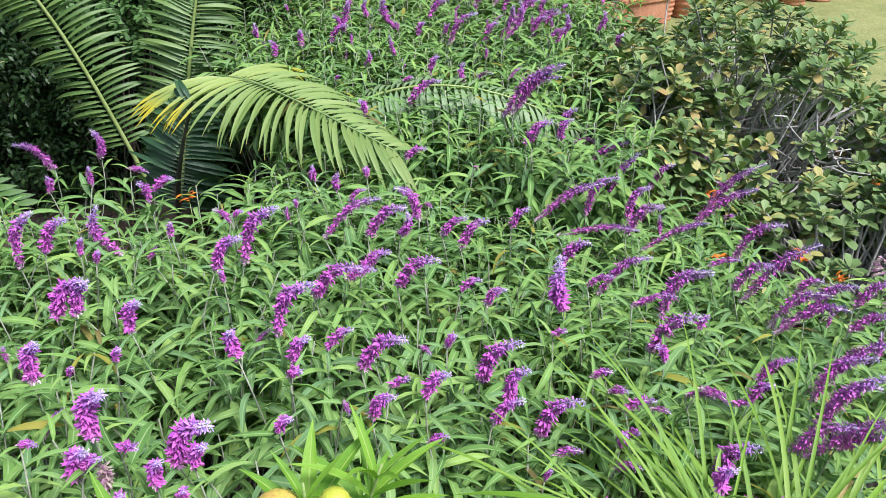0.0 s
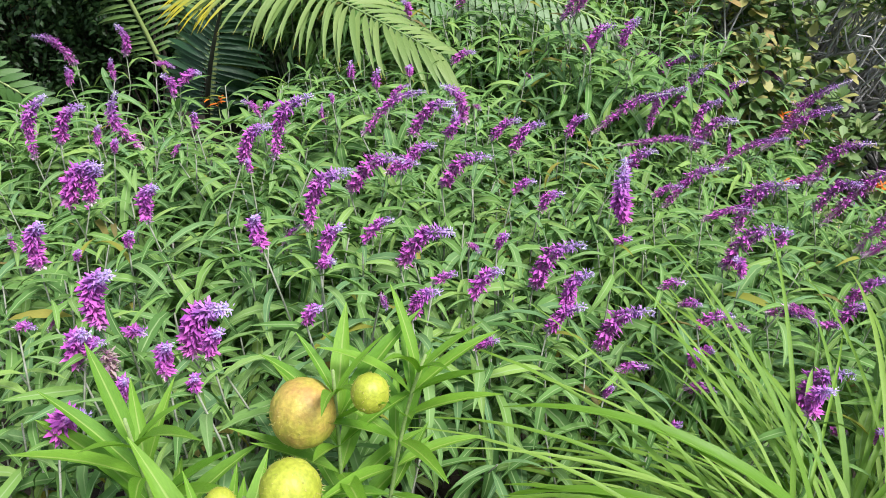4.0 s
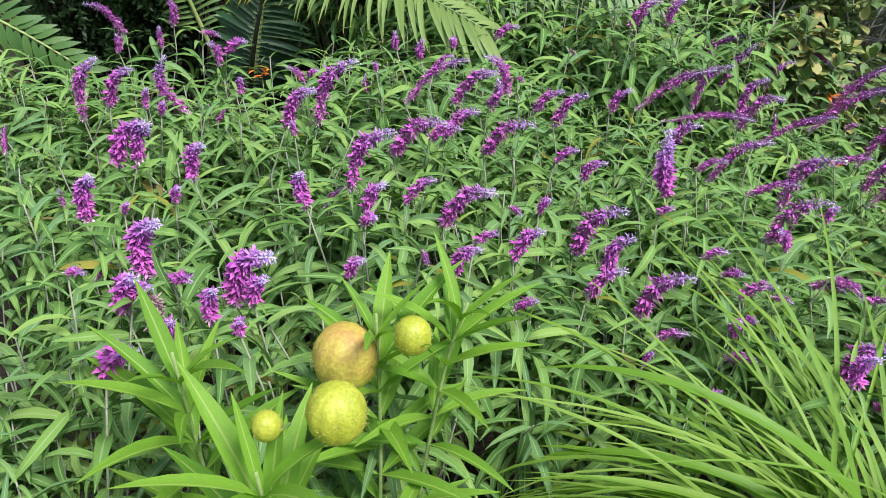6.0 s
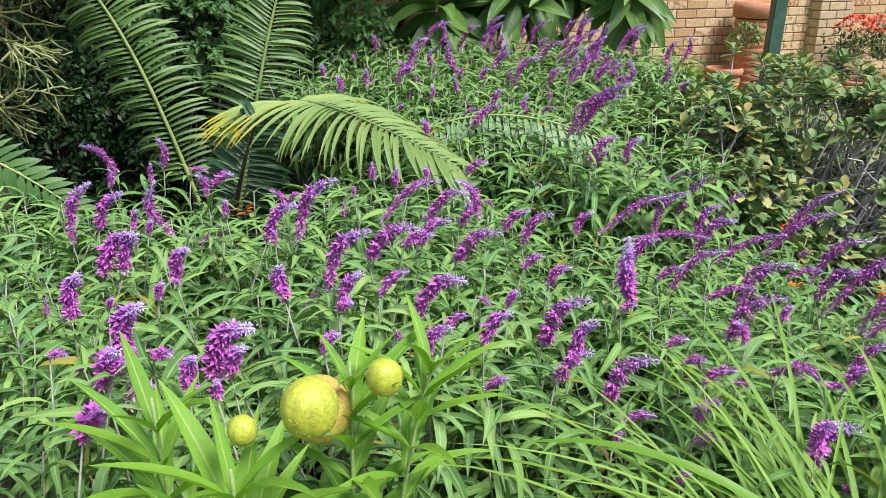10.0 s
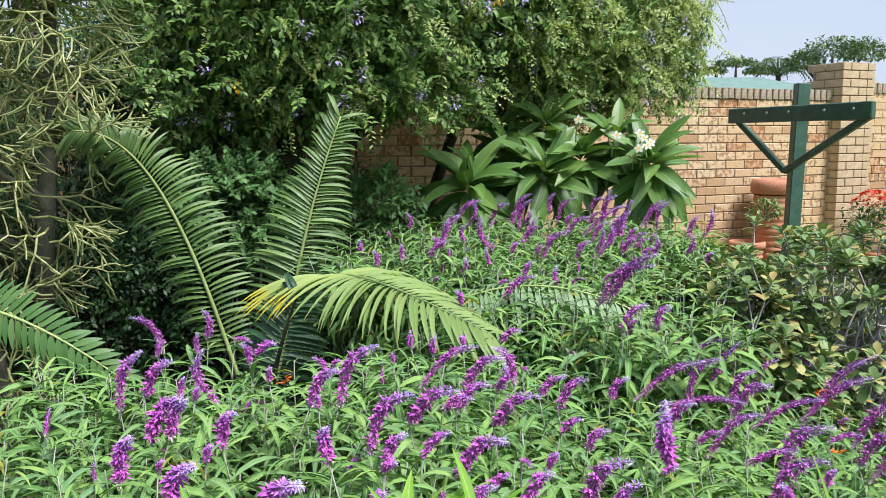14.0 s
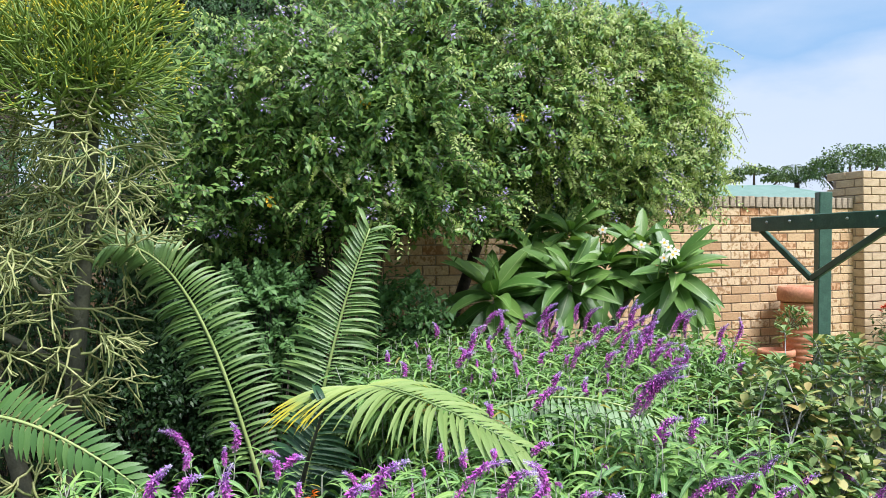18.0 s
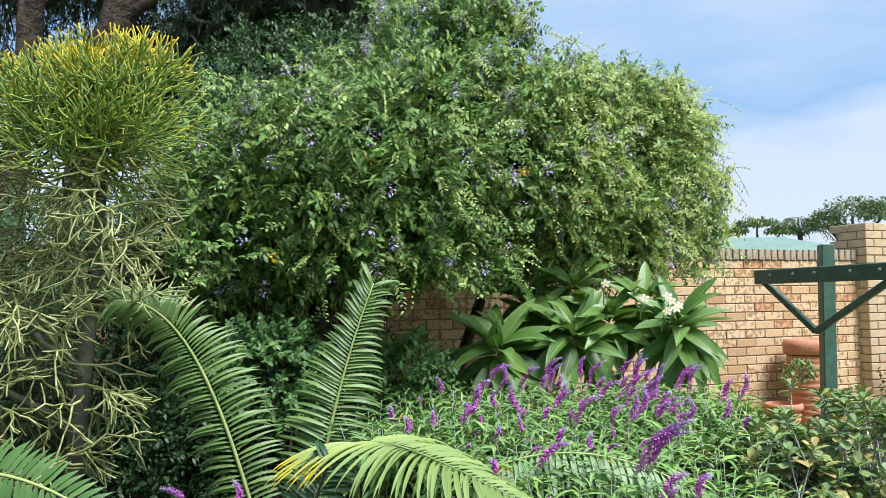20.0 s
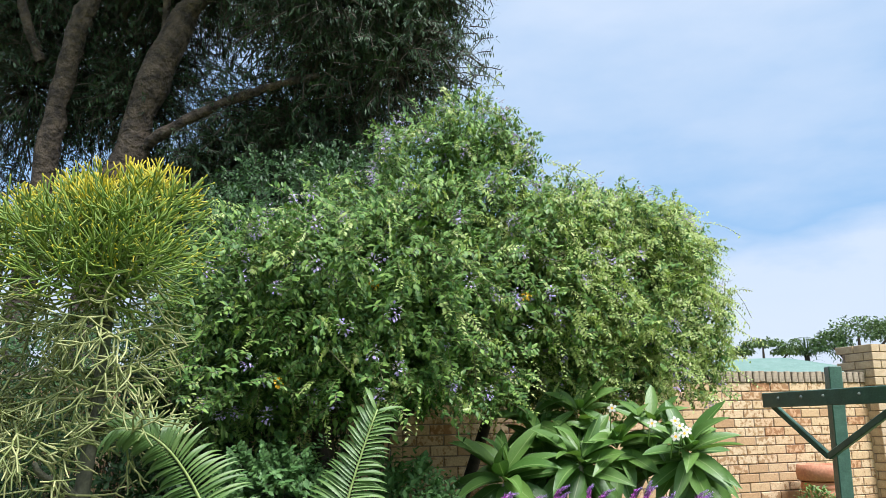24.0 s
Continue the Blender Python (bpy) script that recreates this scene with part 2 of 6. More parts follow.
BALLOON_LEAF = leaf_mat("balloon_leaf", [(0.13, 0.31, 0.025), (0.175, 0.37, 0.03), (0.21, 0.41, 0.04), (0.145, 0.31, 0.03)], rib=(0.07, (0.36, 0.50, 0.12)), rough=0.5, thin=0.3, gloss=0.35)
BALLOON_STEM = solid_mat("balloon_stem", (0.22, 0.34, 0.09), (0.32, 0.42, 0.16), 20, 0.6)
BALLOON_FRUIT = solid_mat("green_pod", (0.34, 0.39, 0.03), (0.46, 0.49, 0.05), 34, 0.5, 0.4, 120, distance=0.003)
BALLOON_RIPE = solid_mat("ripe_pod", (0.52, 0.46, 0.07), (0.48, 0.29, 0.08), 22, 0.55, 0.5, 120, spread=(0.36, 0.66), distance=0.003)
BRISTLE = solid_mat("pod_bristle", (0.5, 0.5, 0.10), (0.55, 0.42, 0.18), 20, 0.6)
STRAP = leaf_mat("strap_leaf", [(0.14, 0.30, 0.025), (0.19, 0.36, 0.032), (0.24, 0.41, 0.045)], rib=(0.03, (0.24, 0.42, 0.09)), rough=0.38, thin=0.3, gloss=0.4)
BLADE = leaf_mat("grass_blade", [(0.15, 0.30, 0.035), (0.20, 0.36, 0.045), (0.27, 0.42, 0.08)], rough=0.45, thin=0.3)
DRY_BLADE = leaf_mat("dry_blade", [(0.45, 0.36, 0.14), (0.52, 0.42, 0.2)], rough=0.6, thin=0.3)


def brick_mat():
    """Sand-coloured face brick: each of its own tone, with dark burnt flecks."""
    m, n, l, p = nodes_of("face_brick")
    r = ramp(n, [(0.0, (0.40, 0.25, 0.12)), (0.15, (0.50, 0.35, 0.18)), (0.5, (0.55, 0.41, 0.225)), (0.85, (0.58, 0.45, 0.27)), (1.0, (0.50, 0.30, 0.15))])
    l.new(random_of(n, l), r.inputs[0])
    place = n.new("ShaderNodeNewGeometry").outputs["Position"]
    flecks = ramp(n, [(0.69, (1, 1, 1)), (0.80, (0.58, 0.47, 0.35))])
    burnt = n.new("ShaderNodeMath")
    burnt.operation, burnt.inputs[1].default_value = "MULTIPLY_ADD", 0.26
    l.new(random_of(n, l), burnt.inputs[0])
    l.new(noise_of(n, l, 26.0, 2.0, 0.5, place), burnt.inputs[2])
    l.new(burnt.outputs[0], flecks.inputs[0])
    grain = ramp(n, [(0.3, (0.78, 0.76, 0.74)), (0.7, (1.12, 1.12, 1.12))])
    l.new(noise_of(n, l, 60.0, 4.0, 0.6, place), grain.inputs[0])
    col = mix(n, l, 1.0, r.outputs[0], flecks.outputs[0], "MULTIPLY")
    l.new(mix(n, l, 1.0, col, grain.outputs[0], "MULTIPLY"), p.inputs["Base Color"])
    p.inputs["Roughness"].default_value = 0.85
    bump(n, l, noise_of(n, l, 90.0, 4.0, 0.6, place), 0.4, 0.004, p)
    return m


BRICK = brick_mat()
COPING = solid_mat("coping_brick", (0.17, 0.14, 0.095), (0.46, 0.385, 0.265), 14, 0.9, 0.4, spread=(0.35, 0.68))
PIER_BRICK = solid_mat("pier_brick", (0.40, 0.30, 0.17), (0.50, 0.395, 0.24), 11, 0.88, 0.4)
MORTAR = solid_mat("mortar", (0.20, 0.15, 0.10), (0.29, 0.23, 0.165), 30, 0.95, 0.4)
SOIL = solid_mat("soil", (0.035, 0.025, 0.017), (0.085, 0.062, 0.042), 6, 0.95, 0.8, 30, distance=0.03)
GREEN_PAINT = solid_mat("green_paint", (0.03, 0.085, 0.055), (0.048, 0.118, 0.078), 12, 0.45, 0.25, 60)
STEEL = solid_mat("bolt_steel", (0.30, 0.36, 0.33), (0.45, 0.5, 0.47), 60, 0.4, metal=0.7)
TERRACOTTA = solid_mat("terracotta", (0.42, 0.17, 0.085), (0.54, 0.26, 0.14), 6, 0.8, 0.3)
ROOF = solid_mat("green_roof", (0.12, 0.22, 0.17), (0.16, 0.26, 0.21), 2, 0.6)
FASCIA = solid_mat("white_fascia", (0.42, 0.43, 0.43), (0.5, 0.51, 0.5), 3, 0.6)
PLASTER = solid_mat("plaster", (0.55, 0.52, 0.46), (0.62, 0.6, 0.54), 2, 0.9)
FAR_LEAF = leaf_mat("far_leaf", [(0.07, 0.13, 0.05), (0.10, 0.17, 0.06), (0.14, 0.21, 0.07)], rough=0.7, thin=0.1)

# ---- mesh helpers ----
rng = np.random.default_rng(7)


def unit(v):
    v = np.asarray(v, float)
    return v / np.maximum(np.linalg.norm(v, axis=-1, keepdims=True), 1e-9)


def mesh_of(name, v, q, uv=None, mat=None, smooth=True):
    """A mesh of quads, from arrays of corners (n, 3) and faces (m, 4)."""
    v, q = np.asarray(v, np.float32).reshape(-1, 3), np.asarray(q, np.int32).reshape(-1, 4)
    me = bpy.data.meshes.new(name)
    me.vertices.add(len(v))
    me.vertices.foreach_set("co", v.ravel())
    me.loops.add(q.size)
    me.loops.foreach_set("vertex_index", q.ravel())
    me.polygons.add(len(q))
    me.polygons.foreach_set("loop_start", np.arange(0, q.size, 4, dtype=np.int32))
    me.polygons.foreach_set("loop_total", np.full(len(q), 4, np.int32))
    me.polygons.foreach_set("use_smooth", np.full(len(q), smooth))
    if uv is not None:
        layer = me.uv_layers.new(name="UVMap")
        layer.data.foreach_set("uv", np.asarray(uv, np.float32).reshape(-1, 2)[q.ravel()].ravel())
    if mat:
        me.materials.append(mat)
    me.update(calc_edges=True)
    return me


def joined(pieces):
    vs, qs, uvs, n = [], [], [], 0
    for v, q, uv in pieces:
        vs.append(np.reshape(v, (-1, 3)))
        qs.append(np.reshape(q, (-1, 4)) + n)
        uvs.append(np.reshape(uv, (-1, 2)))
        n += len(vs[-1])
    return np.concatenate(vs), np.concatenate(qs), np.concatenate(uvs)


def thing(name, place, label, category, group="", kind=""):
    ob = new(name)
    ob.matrix_basis = Matrix.Translation(place)
    ob.empty_display_size = 0.05
    return tagged(ob, label, category, group, kind)


def part(name, mesh, parent, label="", basis=None, kind=""):
    """A part under a thing (an Empty that is only moved) or under another part."""
    ob = new(name, mesh)
    ob.parent = parent
    if parent.data is None:
        ob.matrix_parent_inverse = Matrix.Translation(-parent.matrix_basis.translation)
    if basis is not None:
        ob.matrix_basis = basis
    return tagged(ob, label, kind=kind)


def profile(kind, s):
    if kind == "round":
        return np.interp(s, [0, 0.15, 0.4, 0.65, 0.85, 1.0], [0.05, 0.3, 0.75, 1.0, 0.88, 0.12])
    if kind == "lance":
        w = np.sin(np.pi * np.clip(s, 0, 1) ** 0.75) ** 0.85
    elif kind == "strap":
        w = np.minimum(1, (0.55 + 1.6 * s)) * (1 - s**3) ** 0.8
    elif kind == "obovate":
        w = np.sin(np.pi * np.clip(s, 0, 1) ** 1.45) ** 0.75 * 0.95 + 0.1 * (1 - s)
    elif kind == "oval":
        w = np.sin(np.pi * np.clip(s, 0, 1) ** 0.9) ** 0.7
    else:
        w = 0.35 + 0.65 * np.sin(np.pi * s) ** 0.6
    return np.maximum(w, 0.04)


def blades(base, d, up, length, width, droop, segs=4, kind="lance", fold=0.3, twist=None):
    """Many leaves: each a strip with a fold along its rib, bending by droop radians away from up."""
    base, d, up = np.reshape(base, (-1, 3)), unit(np.reshape(d, (-1, 3))), np.reshape(up, (-1, 3))
    n = len(base)
    length, width, droop = (np.broadcast_to(np.asarray(a, float), (n,)) for a in (length, width, droop))
    nrm = up - (up * d).sum(1, keepdims=True) * d
    nrm = unit(nrm + 1e-4 * np.array([0.3, 0.5, 0.8]))
    side = np.cross(d, nrm)
    if twist is not None:
        c, s_ = np.cos(twist)[:, None], np.sin(twist)[:, None]
        side, nrm = side * c + nrm * s_, nrm * c - side * s_
    s = np.linspace(0, 1, segs + 1)
    ang = droop[:, None] * s
    dirs = np.cos(ang)[..., None] * d[:, None] - np.sin(ang)[..., None] * nrm[:, None]
    steps = (dirs[:, 1:] + dirs[:, :-1]) / 2 * (length / segs)[:, None, None]
    mid = base[:, None] + np.concatenate([np.zeros((n, 1, 3)), np.cumsum(steps, 1)], 1)
    nn = np.cos(ang)[..., None] * nrm[:, None] + np.sin(ang)[..., None] * d[:, None]
    half = (profile(kind, s)[None] * width[:, None] / 2)[..., None]
    lift = nn * half * fold
    v = np.stack([mid + side[:, None] * half + lift, mid, mid - side[:, None] * half + lift], 2)
    k = np.arange(segs)[:, None] * 3 + np.array([0, 1])
    cell = np.stack([k, k + 1, k + 4, k + 3], -1).reshape(-1, 4)
    q = (np.arange(n) * (segs + 1) * 3)[:, None, None] + cell[None]
    uv = np.stack(np.broadcast_arrays(np.array([0, 0.5, 1.0])[None, None], np.broadcast_to(s[None, :, None], (n, segs + 1, 3))), -1)
    return v.reshape(-1, 3), q.reshape(-1, 4), uv.reshape(-1, 2)


def sticks(a, b, ra, rb, sides=5, v0=0.0, v1=1.0):
    """Many straight, tapered twigs from a to b."""
    a, b = np.reshape(a, (-1, 3)), np.reshape(b, (-1, 3))
    n = len(a)
    ra, rb, v0, v1 = (np.broadcast_to(np.asarray(x, float), (n,)) for x in (ra, rb, v0, v1))
    d = unit(b - a)
    x = unit(np.cross(d, np.where(np.abs(d[:, 2:]) > 0.9, [[1.0, 0, 0]], [[0, 0, 1.0]])))
    y = np.cross(d, x)
    t = np.arange(sides) / sides * 2 * np.pi
    ring = np.cos(t)[None, :, None] * x[:, None] + np.sin(t)[None, :, None] * y[:, None]
    end = b + d * rb[:, None] * 1.2
    v = np.stack([a[:, None] + ring * ra[:, None, None], b[:, None] + ring * rb[:, None, None], end[:, None] + ring * rb[:, None, None] * 0.3], 1)
    i, j = np.arange(sides), (np.arange(sides) + 1) % sides
    cell = np.concatenate([np.stack([i, j, j + sides, i + sides], 1), np.stack([i, j, j + sides, i + sides], 1) + sides])
    q = (np.arange(n) * 3 * sides)[:, None, None] + cell[None]
    uv = np.stack(np.broadcast_arrays(0.5 + 0 * t[None, None], np.stack([v0, v1, v1], 1)[:, :, None]), -1)
    return v.reshape(-1, 3), q.reshape(-1, 4), np.broadcast_to(uv, (n, 3, sides, 2)).reshape(-1, 2)


def tube(points, radii, sides=8):
    p = np.asarray(points, float)
    r = np.broadcast_to(np.asarray(radii, float), (len(p),))
    tan = unit(np.gradient(p, axis=0))
    x = unit(np.cross(tan, [0.31, 0.17, 0.93] if abs(tan[0][2]) < 0.9 else [1.0, 0.2, 0.1]))
    y = np.cross(tan, x)
    t = np.arange(sides) / sides * 2 * np.pi
    v = p[:, None] + (np.cos(t)[None, :, None] * x[:, None] + np.sin(t)[None, :, None] * y[:, None]) * r[:, None, None]
    v = np.concatenate([v, np.repeat(p[-1:] + tan[-1:] * r[-1] * 0.5, sides, 0)[None] + (v[-1:] - p[-1]) * 0.05])
    i, j = np.arange(sides), (np.arange(sides) + 1) % sides
    cell = np.stack([i, j, j + sides, i + sides], 1)
    q = (np.arange(len(p)) * sides)[:, None, None] + cell[None]
    uv = np.stack(np.broadcast_arrays(np.linspace(0, 1, sides)[None], np.linspace(0, 1, len(p) + 1)[:, None]), -1)
    return v.reshape(-1, 3), q.reshape(-1, 4), uv.reshape(-1, 2)


def bezier(a, b, c, d, n=16):
    s = np.linspace(0, 1, n)[:, None]
    a, b, c, d = (np.asarray(p, float) for p in (a, b, c, d))
    return (1 - s) ** 3 * a + 3 * s * (1 - s) ** 2 * b + 3 * s * s * (1 - s) * c + s**3 * d


def box(lo, hi, bevel=0.004):
    bm = bmesh.new()
    bmesh.ops.create_cube(bm, size=1.0)
    lo, hi = Vector(lo), Vector(hi)
    for v in bm.verts:
        v.co = Vector([lo[k] + (v.co[k] + 0.5) * (hi[k] - lo[k]) for k in range(3)])
    if bevel:
        bmesh.ops.bevel(bm, geom=bm.edges[:], offset=bevel, segments=1, affect="EDGES")
    return bm


def mesh_from(name, bm, mat, smooth=False):
    me = bpy.data.meshes.new(name)
    bm.to_mesh(me)
    bm.free()
    me.materials.append(mat)
    if smooth:
        me.polygons.foreach_set("use_smooth", [True] * len(me.polygons))
    return me


def lathe(outline, sides=40):
    """Quads turned round the z axis from (radius, height) pairs."""
    o = np.asarray(outline, float)
    t = np.arange(sides) / sides * 2 * np.pi
    v = np.stack([o[:, :1] * np.cos(t), o[:, :1] * np.sin(t), np.repeat(o[:, 1:], sides, 1)], -1)
    i, j = np.arange(sides), (np.arange(sides) + 1) % sides
    q = (np.arange(len(o) - 1) * sides)[:, None, None] + np.stack([i, j, j + sides, i + sides], 1)[None]
    uv = np.stack(np.broadcast_arrays(t[None] / 6.283, np.linspace(0, 1, len(o))[:, None]), -1)
    return v.reshape(-1, 3), q.reshape(-1, 4), uv.reshape(-1, 2)


LEAF_MESHES = {}


def leaf_mesh(mat, droop, kind, fold=0.3, segs=6, slim=0.15):
    """One leaf along +y of length and width 1, shared by all that look alike. slim: its width to length once scaled."""
    fold = round(fold * slim, 4)
    key = (mat.name, droop, kind, fold, segs)
    if key not in LEAF_MESHES:
        LEAF_MESHES[key] = mesh_of("leaf", *blades([[0, 0, 0]], [[0, 1, 0]], [[0, 0, 1]], 1, 1, droop, segs, kind, fold), mat)
    return LEAF_MESHES[key]


def leaf_pose(p, d, up, length, width):
    d = unit(d)
    n = np.asarray(up, float) - np.dot(up, d) * d
    n = unit(n + 1e-4)
    x = np.cross(d, n)
    m = Matrix.Identity(4)
    for k in range(3):
        m[k][0], m[k][1], m[k][2], m[k][3] = x[k] * width, d[k] * length, n[k] * length, p[k]
    return m


def ball_dirs(n, low=-1.0):
    z = rng.uniform(low, 1, n)
    a = rng.uniform(0, 2 * np.pi, n)
    r = np.sqrt(1 - z * z)
    return np.stack([r * np.cos(a), r * np.sin(a), z], 1)


# ---- ground, lawn ----
def sheet(name, mat, height, label, category):
    xs = np.concatenate([[-900, -200, -60, -20], np.linspace(-10, 14, 97), [30, 80, 250, 900]])
    ys = np.concatenate([[-900, -200, -60, -20], np.linspace(-8, 14, 89), [30, 80, 250, 900]])
    gx, gy = np.meshgrid(xs, ys, indexing="ij")
    gz = np.vectorize(height)(gx, gy)
    i, j = np.meshgrid(np.arange(len(xs) - 1), np.arange(len(ys) - 1), indexing="ij")
    k = i * len(ys) + j
    q = np.stack([k, k + len(ys), k + len(ys) + 1, k + 1], -1)
    ob = new(name, mesh_of(name, np.stack([gx, gy, gz], -1), q, None, mat))
    return tagged(ob, label, category, kind="structure")


def in_bed(x, y):
    """How far inside the planted bed a place lies, 0 to 1."""
    edge = min(2.75 + 0.12 * math.sin(3 * y) - x, x + 6, y + 0.2)
    return max(0.0, min(1.0, edge / 0.25))


def ground_height(x, y):
    b = in_bed(x, y)
    if abs(x) > 15 or abs(y) > 15:
        return 0.0
    return 0.08 * (1 - b) + b * (0.05 + 0.035 * noise.noise((x * 2.1, y * 2.1, 0)) + 0.02 * noise.noise((x * 7, y * 7, 3)))


def ground_mat():
    """Soil in the bed, mown grass beyond its edge."""
    m, n, l, p = nodes_of("garden_ground")
    place = n.new("ShaderNodeNewGeometry").outputs["Position"]
    sep = n.new("ShaderNodeSeparateXYZ")
    l.new(place, sep.inputs[0])
    soil = ramp(n, [(0.3, (0.03, 0.022, 0.015)), (0.55, (0.07, 0.05, 0.034)), (0.75, (0.14, 0.10, 0.065))])
    l.new(noise_of(n, l, 7.0, 6.0, 0.65, place), soil.inputs[0])
    grass = ramp(n, [(0.3, (0.17, 0.20, 0.065)), (0.5, (0.24, 0.27, 0.095)), (0.7, (0.31, 0.32, 0.14))])
    l.new(noise_of(n, l, 2.3, 6.0, 0.7, place), grass.inputs[0])
    fleck = ramp(n, [(0.35, (0.75, 0.75, 0.7)), (0.65, (1.2, 1.2, 1.1))])
    l.new(noise_of(n, l, 55.0, 4.0, 0.6, place), fleck.inputs[0])
    side = n.new("ShaderNodeMapRange")
    side.inputs["From Min"].default_value, side.inputs["From Max"].default_value = 2.6, 2.8
    l.new(sep.outputs[0], side.inputs["Value"])
    near, edge = n.new("ShaderNodeMapRange"), n.new("ShaderNodeMath")
    near.inputs["From Min"].default_value, near.inputs["From Max"].default_value = -0.1, -0.3
    edge.operation = "MAXIMUM"
    l.new(sep.outputs[1], near.inputs["Value"])
    l.new(side.outputs[0], edge.inputs[0])
    l.new(near.outputs[0], edge.inputs[1])
    col = mix(n, l, edge.outputs[0], soil.outputs[0], mix(n, l, 1.0, grass.outputs[0], fleck.outputs[0], "MULTIPLY"))
    l.new(col, p.inputs["Base Color"])
    p.inputs["Roughness"].default_value = 0.95
    bump(n, l, noise_of(n, l, 45.0, 6.0, 0.7, place), 0.8, 0.02, p)
    return m


sheet("ground", ground_mat(), ground_height, "dark garden soil under the plants and mown grass beyond", "ground")

# ---- brick wall ----
WALL_TURN = radians(24.1)
ALONG, ACROSS = np.array([math.cos(WALL_TURN), math.sin(WALL_TURN), 0]), np.array([-math.sin(WALL_TURN), math.cos(WALL_TURN), 0])
FOOT = np.array([0.0, 6.984, 0.0])
COURSE, PITCH, TOP = 0.086, 0.24, 1.98


def on_wall(s, out, z):
    """s metres along the wall, out metres behind its face."""
    return FOOT + ALONG * s + ACROSS * out + np.array([0, 0, z])


def wall_box(s0, s1, o0, o1, z0, z1, bevel=0.0):
    bm = box((s0, o0, z0), (s1, o1, z1), bevel)
    bm.transform(Matrix.Translation(FOOT) @ Matrix.Rotation(WALL_TURN, 4, "Z"))
    return bm


wall = tagged(new("wall_north", mesh_from("wall_core", wall_box(-9, 14, 0.006, 0.2, 0, TOP), MORTAR)), "sand-coloured face brick garden wall with dark flecks", "wall", kind="structure")
S0 = 2.33 / math.cos(WALL_TURN)
BRICK_MESH = mesh_from("brick", box((0, 0, 0), (0.23, 0.1, 0.076), 0.004), BRICK)
TURN = Matrix.Rotation(WALL_TURN, 4, "Z")
rest = []
cube_v = np.array([[x, y, z] for x in (0, 1) for y in (0, 1) for z in (0, 1)], float)
cube_q = np.array([[0, 1, 3, 2], [4, 6, 7, 5], [0, 4, 5, 1], [2, 3, 7, 6], [0, 2, 6, 4], [1, 5, 7, 3]])
for row in range(23):
    z = TOP - 0.006 - COURSE * (row + 1) + 0.01
    if z < 0:
        continue
    k = -34
    while True:
        s = k * PITCH + (0.12 if row % 2 else 0.0) + 0.05
        k += 1
        if s > 13.6:
            break
        near = 1.9 < s < 4.42 and row < 21 or -0.9 < s < 0.75 and 2 < row < 11
        out_of_line = rng.normal(0, 0.0015)
        p = on_wall(s, -0.003 + out_of_line, z)
        if near:
            part("brick", BRICK_MESH, wall, basis=Matrix.Translation(p) @ TURN)
        else:
            c = cube_v * [0.23, 0.1, 0.076]
            rest.append((p + c[:, :1] * ALONG + c[:, 1:2] * ACROSS + c[:, 2:] * [0, 0, 1], cube_q, np.zeros((8, 2))))
part("brickwork", mesh_of("brickwork", *joined(rest), BRICK, False), wall, kind="stuff")
COPE_MESH = mesh_from("coping_brick", box((0, 0, 0), (0.07, 0.235, 0.108), 0.006), COPING)
for k in range(-60, 160):
    s = k * 0.082
    if 4.40 < s < 4.9:
        continue
    lift = 0.09 if s > 4.9 else 0.0
    if s < 1.7:
        continue
    part("coping_brick", COPE_MESH, wall, basis=Matrix.Translation(on_wall(s, -0.02 + rng.normal(0, 0.003), TOP + lift + rng.normal(0, 0.002))) @ TURN @ Matrix.Rotation(rng.normal(0, 0.012), 4, "Y"))
part("coping_stretch", mesh_from("coping_stretch", wall_box(-9, 1.7, -0.02, 0.215, TOP, TOP + 0.108, 0.006), COPING), wall, kind="stuff")
part("raised_course", mesh_from("raised_course", wall_box(4.9, 14, -0.002, 0.2, TOP, TOP + 0.09), BRICK), wall)

# pier with its bricks
pier = tagged(new("wall_pier", mesh_from("pier_core", wall_box(4.43, 4.86, -0.13, 0.25, 0, 2.33), MORTAR)), "square face brick pier built into the wall", "pier", kind="structure")
PIER_LONG = mesh_from("pier_brick", box((0, 0, 0), (0.23, 0.11, 0.076), 0.004), PIER_BRICK)
PIER_SIDE = mesh_from("pier_side_brick", box((0, 0, 0), (0.11, 0.23, 0.076), 0.004), PIER_BRICK)
for row in range(29):
    z = 2.38 - COURSE * (row + 1)
    if z < 0:
        break
    flip = row % 2
    for s, o, me in (((4.42, -0.145, PIER_LONG), (4.66, -0.145, PIER_SIDE), (4.42, -0.025, PIER_SIDE), (4.77, -0.145, PIER_SIDE)) if flip else ((4.42, -0.145, PIER_SIDE), (4.54, -0.145, PIER_LONG), (4.78, -0.145, PIER_SIDE), (4.42, 0.095, PIER_SIDE))):
        part("brick", me, pier, basis=Matrix.Translation(on_wall(s, o + rng.normal(0, 0.001), z)) @ TURN)

# ---- green post with crossbeam ----
def plank(a, b, width, depth, up=(0, 0, 1), bevel=0.006):
    """A timber from a to b: width along the level side, depth along up."""
    a, b = Vector(a), Vector(b)
    y = (b - a).normalized()
    x = y.cross(Vector(up)).normalized()
    z = x.cross(y)
    bm = box((-width / 2, 0, -depth / 2), (width / 2, (b - a).length, depth / 2), bevel)
    m = Matrix((x, y, z)).transposed().to_4x4()
    m.translation = a
    bm.transform(m)
    return bm


